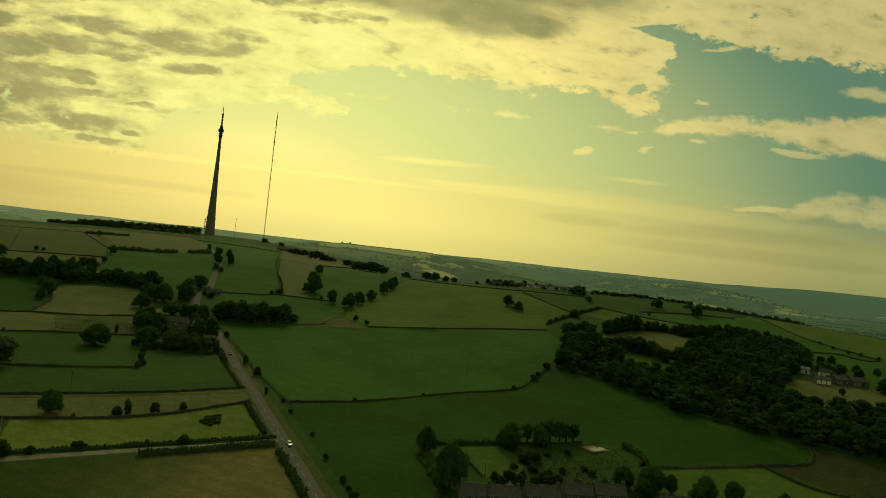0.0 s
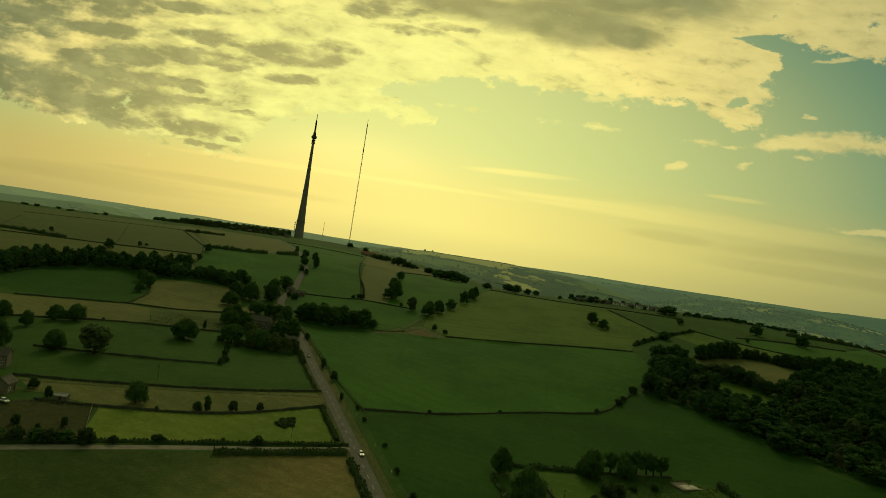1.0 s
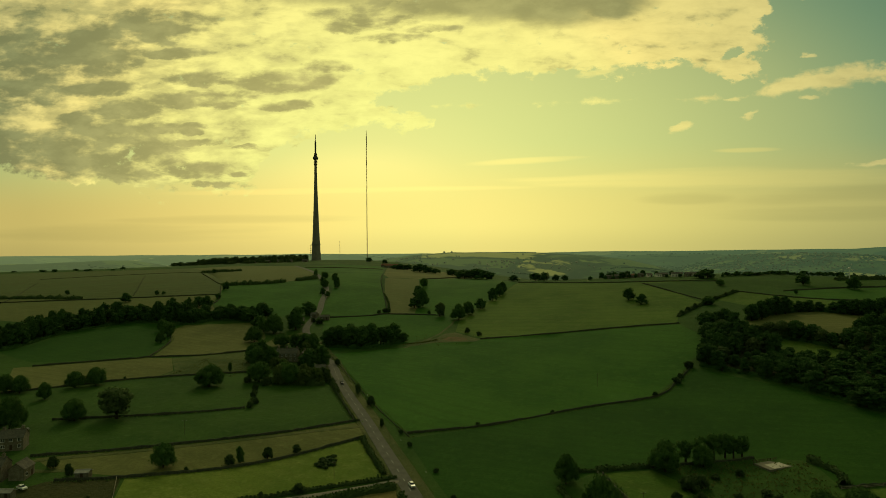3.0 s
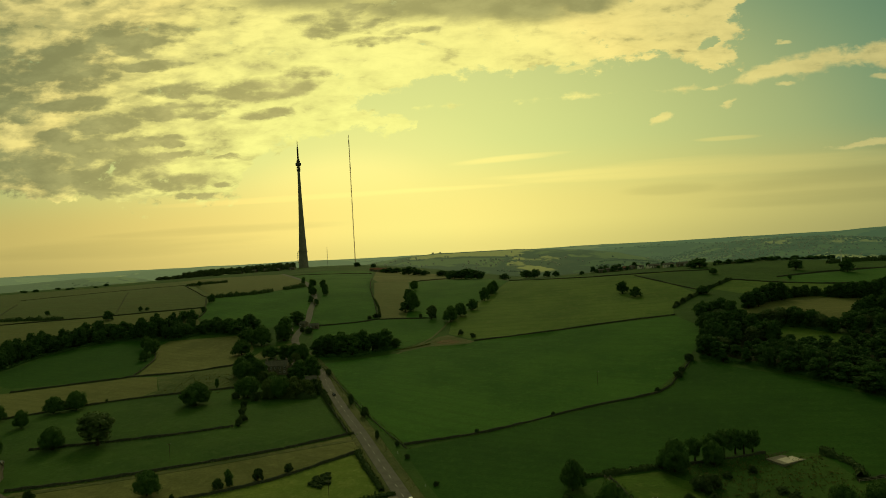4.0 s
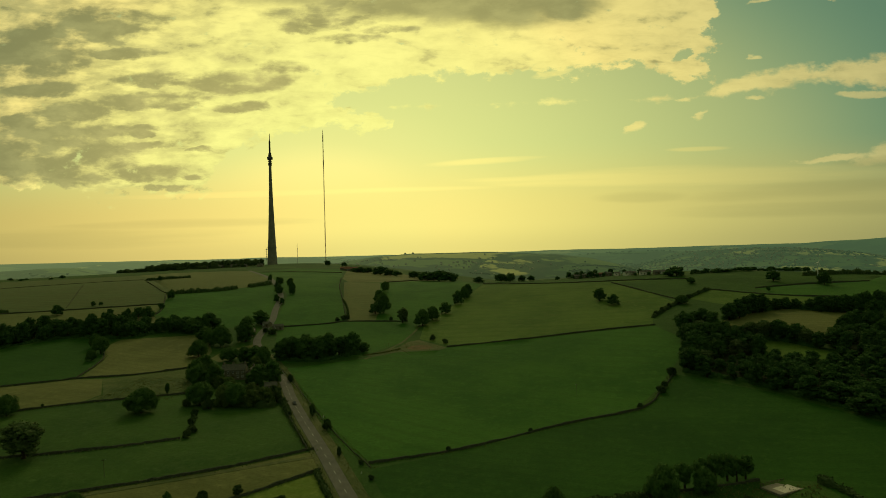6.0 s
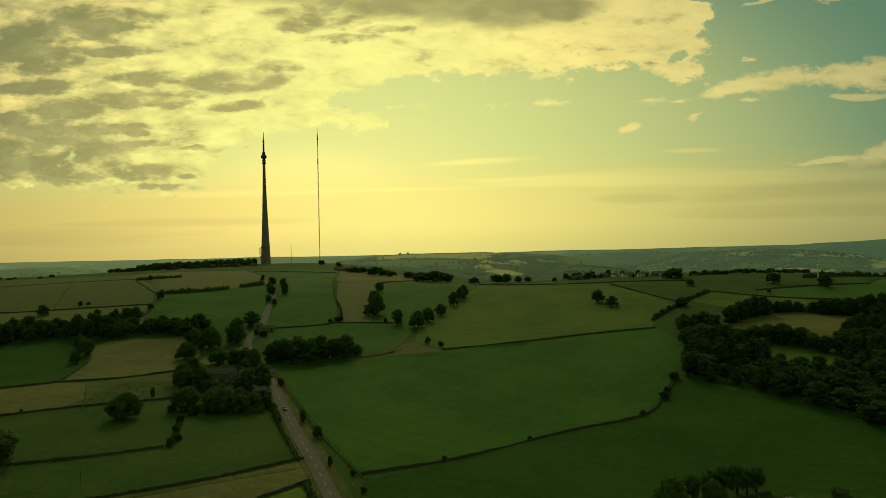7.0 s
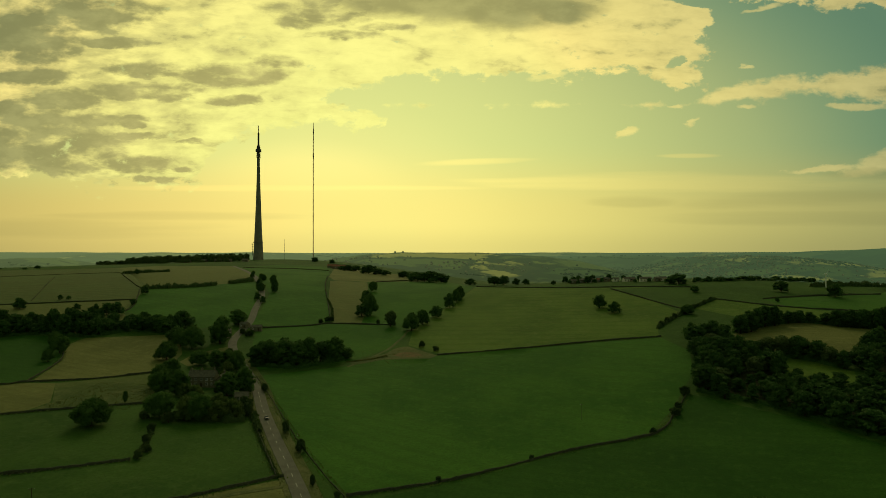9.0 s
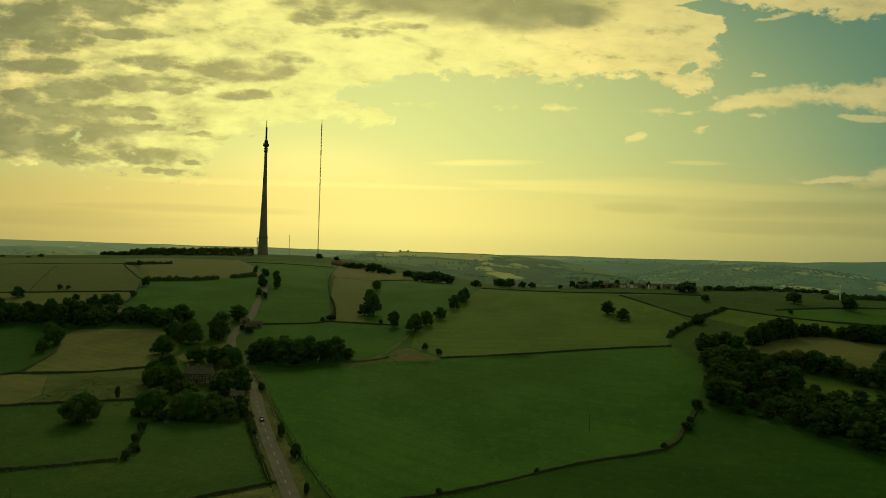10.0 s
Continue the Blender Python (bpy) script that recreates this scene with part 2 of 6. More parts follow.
# ---------------------------------------------------------------- materials
def material(name, build, rough=0.9, metal=0.0, bump=0.0, bump_scale=1.0, spec=0.05):
    m = bpy.data.materials.new(name)
    m.use_nodes = True
    n = Nodes(m.node_tree)
    shader = n.add("ShaderNodeBsdfPrincipled")
    where = n.add("ShaderNodeNewGeometry").outputs["Position"]
    n.put(shader.inputs["Base Color"], build(n, where))
    n.put(shader.inputs["Roughness"], rough)
    n.put(shader.inputs["Metallic"], metal)
    n.put(shader.inputs["Specular IOR Level"], spec)
    if bump:
        b = n.add("ShaderNodeBump")
        n.put(b.inputs["Strength"], bump)
        n.put(b.inputs["Distance"], 0.4 / bump_scale)
        n.put(b.inputs["Height"], n.noise(where, bump_scale, 5, 0.65))
        n.put(shader.inputs["Normal"], b.outputs[0])
    out = n.add("ShaderNodeOutputMaterial")
    n.put(out.inputs[0], shader.outputs[0])
    return m


def two_tone(a, b, scale, detail=5, lo=0.35, hi=0.65, fine=None, fine_scale=1.2, amount=0.5):
    def build(n, where):
        c = n.mix(n.ramp(n.noise(where, scale, detail, 0.6), lo, hi), a, b)
        if fine:
            c = n.mix(n.times(n.ramp(n.noise(where, fine_scale, 4, 0.7), 0.42, 0.68), amount), c, fine)
        return c
    return build


def plain(a):
    return lambda n, where: (*a, 1)


def grass(a, b, straw, lines=0.0, way=0.0, gap=6.0, tuft=0.45):
    """Pasture: broad patches, fine tufts, and faint lines left by the mower along one way."""
    def build(n, where):
        c = n.mix(n.ramp(n.noise(where, 0.018, 6, 0.65), 0.36, 0.64), tuple(v * 0.86 for v in a), tuple(v * 1.06 for v in b))
        c = n.mix(n.times(n.ramp(n.noise(where, 0.09, 7, 0.72), 0.46, 0.72), tuft), c, straw)
        c = n.mix(n.times(n.ramp(n.noise(where, 0.9, 4, 0.75), 0.40, 0.72), 0.52), c, tuple(v * 0.45 for v in a))
        c = n.mix(n.times(n.ramp(n.noise(where, 0.28, 5, 0.7), 0.50, 0.74), 0.45), c, tuple(v * 1.25 for v in straw))
        c = n.mix(n.times(n.ramp(n.noise(where, 2.4, 3, 0.7), 0.44, 0.66), 0.40), c, tuple(v * 0.50 for v in a))
        if lines:
            x, y, z = n.split(where)
            s = n.plus(n.times(x, math.cos(radians(way))), n.times(y, math.sin(radians(way))))
            s = n.plus(s, n.times(n.noise(where, 0.012, 2), 16.0))
            wave = n.math("SINE", n.times(s, 6.2832 / gap))
            c = n.mix(n.times(n.ramp(wave, 0.1, 1.0), n.times(n.noise(where, 0.02, 3), lines)), c, tuple(v * 0.6 for v in b))
        return c
    return build


def half_cut(n, where):
    """A field half mown: green towards the west, dry stubble towards the road."""
    x, y, z = n.split(where)
    f = n.ramp(n.plus(x, n.times(n.noise(where, 0.03, 6, 0.6), 60.0)), -72.0, -18.0)
    green = grass((0.030, 0.062, 0.012), (0.046, 0.074, 0.016), (0.070, 0.085, 0.024), 0.4, 68, 9, 0.6)(n, where)
    return n.mix(f, green, grass((0.1810, 0.1503, 0.0522), (0.1012, 0.1197, 0.0322), (0.2224, 0.1764, 0.0675), 0.5, 68, 9, 0.95)(n, where))


GRASS = {
    "pasture": material("pasture_grass", grass((0.0292, 0.0749, 0.0110), (0.0412, 0.0890, 0.0135), (0.0622, 0.1015, 0.0242), 0.2, 70, 9), bump=0.5, bump_scale=1.4),
    "lush": material("lush_grass", grass((0.0289, 0.0993, 0.0093), (0.0428, 0.1157, 0.0120), (0.0587, 0.1310, 0.0161), 0.5, 62, 11, 0.3), bump=0.4, bump_scale=1.4),
    "deep": material("deep_grass", grass((0.0185, 0.0665, 0.0065), (0.0244, 0.0750, 0.0075), (0.0346, 0.0851, 0.0109), 0.45, 75, 7, 0.3), bump=0.4, bump_scale=1.4),
    "meadow": material("meadow_grass", grass((0.0582, 0.1183, 0.0147), (0.0805, 0.1346, 0.0191), (0.1222, 0.1510, 0.0323), 0.6, 78, 14), bump=0.4, bump_scale=1.2),
    "lime": material("grazed_grass", grass((0.1063, 0.1640, 0.0226), (0.1386, 0.1825, 0.0277), (0.1871, 0.2056, 0.0497), 0.35, 70, 8), bump=0.4, bump_scale=1.2),
    "olive": material("cut_hay_grass", grass((0.1048, 0.1184, 0.0355), (0.1241, 0.1334, 0.0426), (0.1593, 0.1575, 0.0592), 0.5, 72, 8), bump=0.4, bump_scale=1.2),
    "brown": material("dry_grass", grass((0.0869, 0.1121, 0.0369), (0.0732, 0.1040, 0.0327), (0.1192, 0.1323, 0.0497), 0.5, 80, 12), bump=0.4, bump_scale=1.0),
    "gold": material("ripe_barley_grass", grass((0.1166, 0.1331, 0.0417), (0.1000, 0.1216, 0.0383), (0.1488, 0.1498, 0.0538), 0.4, 85, 10), bump=0.4, bump_scale=1.0),
    "stubble": material("stubble_grass", half_cut, bump=0.6, bump_scale=0.9),
    "rough": material("rough_grass", grass((0.058, 0.090, 0.0240), (0.084, 0.110, 0.0320), (0.128, 0.138, 0.0540), 0.3, 15, 5, 0.8), bump=0.9, bump_scale=0.7),
    "scrub": material("scrub_grass", grass((0.0330, 0.0462, 0.0132), (0.0495, 0.0528, 0.0185), (0.0726, 0.0660, 0.0264), 0, 0, 5, 0.8), bump=1.0, bump_scale=0.6),
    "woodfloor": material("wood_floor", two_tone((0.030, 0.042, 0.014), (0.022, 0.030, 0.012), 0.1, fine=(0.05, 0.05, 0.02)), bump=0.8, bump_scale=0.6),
    "soil": material("bare_soil", two_tone((0.135, 0.085, 0.042), (0.075, 0.075, 0.028), 0.2, fine=(0.17, 0.12, 0.065)), bump=0.8, bump_scale=0.8),
    "verge": material("verge_grass", grass((0.066, 0.092, 0.028), (0.094, 0.106, 0.038), (0.145, 0.132, 0.060), 0, 0, 5, 0.7), bump=0.9, bump_scale=0.9),
}
ASPHALT = material("asphalt", two_tone((0.112, 0.108, 0.090), (0.085, 0.083, 0.070), 0.25, fine=(0.15, 0.142, 0.12), fine_scale=2.5), rough=0.85, bump=0.2, bump_scale=6)
LANE = material("worn_lane_surface", two_tone((0.20, 0.18, 0.14), (0.14, 0.13, 0.10), 0.3, fine=(0.25, 0.22, 0.17)), rough=0.9, bump=0.3, bump_scale=4)
PAINT = material("road_paint", two_tone((0.46, 0.44, 0.40), (0.32, 0.31, 0.28), 1.5), rough=0.7)
STONE = material("dark_dry_stone", two_tone((0.062, 0.068, 0.045), (0.036, 0.043, 0.026), 1.2, fine=(0.105, 0.104, 0.074), fine_scale=3.0), bump=1.0, bump_scale=2.5)
WALLSTONE = material("gritstone_masonry", two_tone((0.20, 0.18, 0.135), (0.13, 0.118, 0.088), 0.7, fine=(0.085, 0.078, 0.06), fine_scale=2.0), bump=0.6, bump_scale=2.5)
RENDERED = material("white_render", two_tone((0.72, 0.68, 0.60), (0.60, 0.56, 0.48), 0.5), rough=0.85)
SLATE = material("stone_slate_roof", two_tone((0.105, 0.098, 0.082), (0.070, 0.068, 0.060), 0.8, fine=(0.16, 0.145, 0.11), fine_scale=1.5), bump=0.5, bump_scale=3)
REDROOF = material("clay_tile_roof", two_tone((0.22, 0.10, 0.06), (0.15, 0.075, 0.05), 0.8), bump=0.4, bump_scale=3)
SHEET = material("weathered_sheet_roof", two_tone((0.30, 0.29, 0.27), (0.20, 0.19, 0.17), 0.4), rough=0.6)
WINDOW = material("window_glass", plain((0.02, 0.025, 0.03)), rough=0.08, spec=0.6)
FRAME = material("white_painted_wood", plain((0.7, 0.68, 0.62)), rough=0.6)
DOOR = material("painted_door", plain((0.06, 0.04, 0.03)), rough=0.5)
BARK = material("bark", two_tone((0.055, 0.042, 0.028), (0.030, 0.025, 0.018), 1.5), bump=1.0, bump_scale=3)
CONCRETE = material("weathered_concrete", two_tone((0.24, 0.225, 0.19), (0.17, 0.16, 0.135), 0.06, fine=(0.13, 0.12, 0.10), fine_scale=0.25), bump=0.3, bump_scale=0.8)
STEEL = material("galvanised_steel", two_tone((0.20, 0.19, 0.18), (0.12, 0.115, 0.11), 0.3), rough=0.5, metal=0.6)
DARKSTEEL = material("dark_aerial_cladding", two_tone((0.07, 0.065, 0.06), (0.045, 0.042, 0.04), 0.3), rough=0.6)
REDSTEEL = material("red_painted_steel", two_tone((0.20, 0.05, 0.03), (0.14, 0.04, 0.03), 0.3), rough=0.6)
WHITESTEEL = material("white_painted_steel", plain((0.75, 0.74, 0.70)), rough=0.4)
CARWHITE = material("white_car_paint", plain((0.75, 0.74, 0.70)), rough=0.25, spec=0.5)
CARDARK = material("dark_car_paint", plain((0.035, 0.035, 0.04)), rough=0.45, spec=0.2)
RUBBER = material("rubber", plain((0.02, 0.02, 0.02)), rough=0.85)
LAMPGLASS = material("clear_lamp_glass", plain((0.5, 0.5, 0.48)), rough=0.1)
REDGLASS = material("red_lamp_glass", plain((0.35, 0.02, 0.02)), rough=0.15)
POLEWOOD = material("tarred_pole_wood", two_tone((0.10, 0.08, 0.055), (0.06, 0.05, 0.035), 2.0), bump=0.4, bump_scale=5)
PALEWOOD = material("weathered_pale_wood", two_tone((0.32, 0.28, 0.20), (0.22, 0.19, 0.14), 2.0))
SAND = material("pale_riding_sand", two_tone((0.50, 0.46, 0.38), (0.40, 0.37, 0.30), 0.4, fine=(0.30, 0.28, 0.23), fine_scale=1.5))


def leaves(name, a, b, sheen):
    def build(n, where):
        info = n.add("ShaderNodeObjectInfo").outputs["Random"]
        isle = n.add("ShaderNodeNewGeometry").outputs["Random Per Island"]
        c = n.mix(isle, a, b)
        c = n.mix(n.times(n.ramp(n.noise(where, 0.35, 4, 0.6), 0.45, 0.7), 0.5), c, sheen)
        return n.mix(n.times(info, 0.36), c, tuple(v * 0.55 for v in a))
    m = material(name, build, rough=0.8, spec=0.04)
    tree = m.node_tree
    shader = next(x for x in tree.nodes if x.type == "BSDF_PRINCIPLED")
    out = next(x for x in tree.nodes if x.type == "OUTPUT_MATERIAL")
    glow = tree.nodes.new("ShaderNodeBsdfTranslucent")
    glow.inputs[0].default_value = (*(v * 1.3 for v in b), 1)
    add = tree.nodes.new("ShaderNodeMixShader")
    add.inputs[0].default_value = 0.16
    tree.links.new(shader.outputs[0], add.inputs[1])
    tree.links.new(glow.outputs[0], add.inputs[2])
    tree.links.new(add.outputs[0], out.inputs[0])
    return m


LEAF = leaves("oak_foliage", (0.0441, 0.1007, 0.0235), (0.0735, 0.1423, 0.0327), (0.0993, 0.1676, 0.0420))
LEAFDARK = leaves("dense_wood_foliage", (0.0313, 0.0756, 0.0200), (0.0524, 0.1111, 0.0267), (0.0767, 0.1351, 0.0355))
LEAFPALE = leaves("ash_foliage", (0.0614, 0.0982, 0.0330), (0.0885, 0.1324, 0.0430), (0.1154, 0.1503, 0.0579))
HEDGELEAF = leaves("hawthorn_foliage", (0.0377, 0.0676, 0.0224), (0.0620, 0.0982, 0.0308), (0.0837, 0.1165, 0.0412))
LEAFOLIVE = leaves("sycamore_foliage", (0.0673, 0.1085, 0.0293), (0.0998, 0.1443, 0.0382), (0.1300, 0.1664, 0.0508))
WALLWEED = leaves("wall_foot_grass", (0.0765, 0.1326, 0.0340), (0.1156, 0.1666, 0.0476), (0.1700, 0.1955, 0.0680))
WEED = leaves("tall_weeds", (0.085, 0.110, 0.034), (0.135, 0.150, 0.050), (0.17, 0.17, 0.07))


# ---------------------------------------------------------------- helpers for meshes
def mesh_of(name, verts, faces, mat, smooth=False):
    me = bpy.data.meshes.new(name)
    me.from_pydata([tuple(map(float, v)) for v in verts], [], [tuple(map(int, f)) for f in faces])
    if smooth:
        me.shade_smooth()
    for m in (mat if isinstance(mat, (list, tuple)) else [mat]):
        me.materials.append(m)
    return me


def part(name, bm, mat, parent=None, label="", smooth=False):
    """Links a bmesh (or a mesh) as one mesh object under a thing."""
    if isinstance(bm, bmesh.types.BMesh):
        me = bpy.data.meshes.new(name)
        bm.to_mesh(me)
        bm.free()
        if smooth:
            me.shade_smooth()
        me.materials.append(mat)
    else:
        me = bm
    ob = new(name, me)
    ob.parent = parent
    return tagged(ob, label) if label else ob


def box(bm, x0, x1, y0, y1, z0, z1, m=None):
    made = bmesh.ops.create_cube(bm, size=1.0)["verts"]
    for v in made:
        v.co = Vector(((x0 + x1) / 2 + v.co.x * (x1 - x0), (y0 + y1) / 2 + v.co.y * (y1 - y0), (z0 + z1) / 2 + v.co.z * (z1 - z0)))
        if m is not None:
            v.co = m @ v.co
    return made


def rod(bm, a, b, r, sides=6, r2=None):
    a, b = Vector(a), Vector(b)
    made = bmesh.ops.create_cone(bm, cap_ends=True, segments=sides, radius1=r, radius2=r if r2 is None else r2, depth=(b - a).length)["verts"]
    m = Matrix.Translation((a + b) / 2) @ (b - a).to_track_quat("Z", "Y").to_matrix().to_4x4()
    for v in made:
        v.co = m @ v.co
    return made


def lathe(bm, profile, sides=32, centre=(0, 0)):
    rings = []
    for r, z in profile:
        rings.append([bm.verts.new((centre[0] + r * math.cos(2 * math.pi * i / sides), centre[1] + r * math.sin(2 * math.pi * i / sides), z)) for i in range(sides)])
    for lo, hi in zip(rings, rings[1:]):
        for i in range(sides):
            bm.faces.new((lo[i], lo[(i + 1) % sides], hi[(i + 1) % sides], hi[i]))
    bm.faces.new(rings[-1])
    bm.faces.new(rings[0][::-1])


def empty(name, at, turn=0.0):
    ob = new(name)
    ob.empty_display_size = 0.5
    ob.matrix_world = pose(*at, 0, 0, turn)
    return ob


# ---------------------------------------------------------------- the lie of the land
XK = (-1500, -700, -400, -220, -80, 80, 220, 480, 1300)
YK = (-400, 120, 260, 380, 500, 640, 800, 1050, 1600)
HEIGHTS = ((13.8, 9.0, 4.6, 3.0, 1.4, -0.4, -2.1, -4.7, -6.7),
           (23.1, 17.4, 12.4, 11.2, 6.6, 4.6, 6.9, 6.1, 3.3),
           (30.9, 24.5, 18.5, 18.9, 12.1, 10.1, 17.1, 17.1, 12.1),
           (37.9, 31.8, 23.8, 23.3, 18.8, 19.2, 30.7, 29.1, 20.4),
           (45.5, 41.7, 34.5, 28.4, 26.0, 33.6, 42.7, 39.0, 26.5),
           (53.1, 53.4, 50.5, 43.5, 39.5, 47.7, 55.4, 49.6, 30.1),
           (60.0, 63.5, 66.3, 61.0, 56.9, 62.7, 70.6, 60.2, 25.8),
           (62.0, 71.1, 74.9, 68.0, 58.5, 50.8, 48.5, 34.6, 5.4),
           (54.0, 79.4, 80.8, 61.1, 41.4, 20.8, 5.6, -9.0, -11.3))   # metres, a row for each of YK


def spline(knots):
    k, n = np.array(knots, float), len(knots)
    h = np.diff(k)
    a, b = np.zeros((n, n)), np.zeros((n, n))
    a[0, 0] = a[-1, -1] = 1
    for i in range(1, n - 1):
        a[i, i - 1:i + 2] = h[i - 1], 2 * (h[i - 1] + h[i]), h[i]
        b[i, i - 1:i + 2] = 6 / h[i - 1], -6 / h[i - 1] - 6 / h[i], 6 / h[i]
    bend = np.linalg.solve(a, b)

    def weights(x):
        x = np.clip(np.atleast_1d(np.asarray(x, float)), k[0], k[-1])
        i = np.clip(np.searchsorted(k, x) - 1, 0, n - 2)
        p = (k[i + 1] - x) / h[i]
        q, one = 1 - p, np.eye(n)
        return p[:, None] * one[i] + q[:, None] * one[i + 1] + ((p ** 3 - p)[:, None] * bend[i] + (q ** 3 - q)[:, None] * bend[i + 1]) * (h[i] ** 2)[:, None] / 6
    return weights


WX, WY, HN = spline(XK), spline(YK), np.array(HEIGHTS)


def ground_z(x, y):
    """The height of the ground, for numbers or arrays."""
    z = np.einsum("ni,ij,nj->n", WY(y), HN, WX(x)) - 0.06 * np.maximum(0, np.atleast_1d(y) - 1640.0)
    return z if np.ndim(x) else float(z[0])


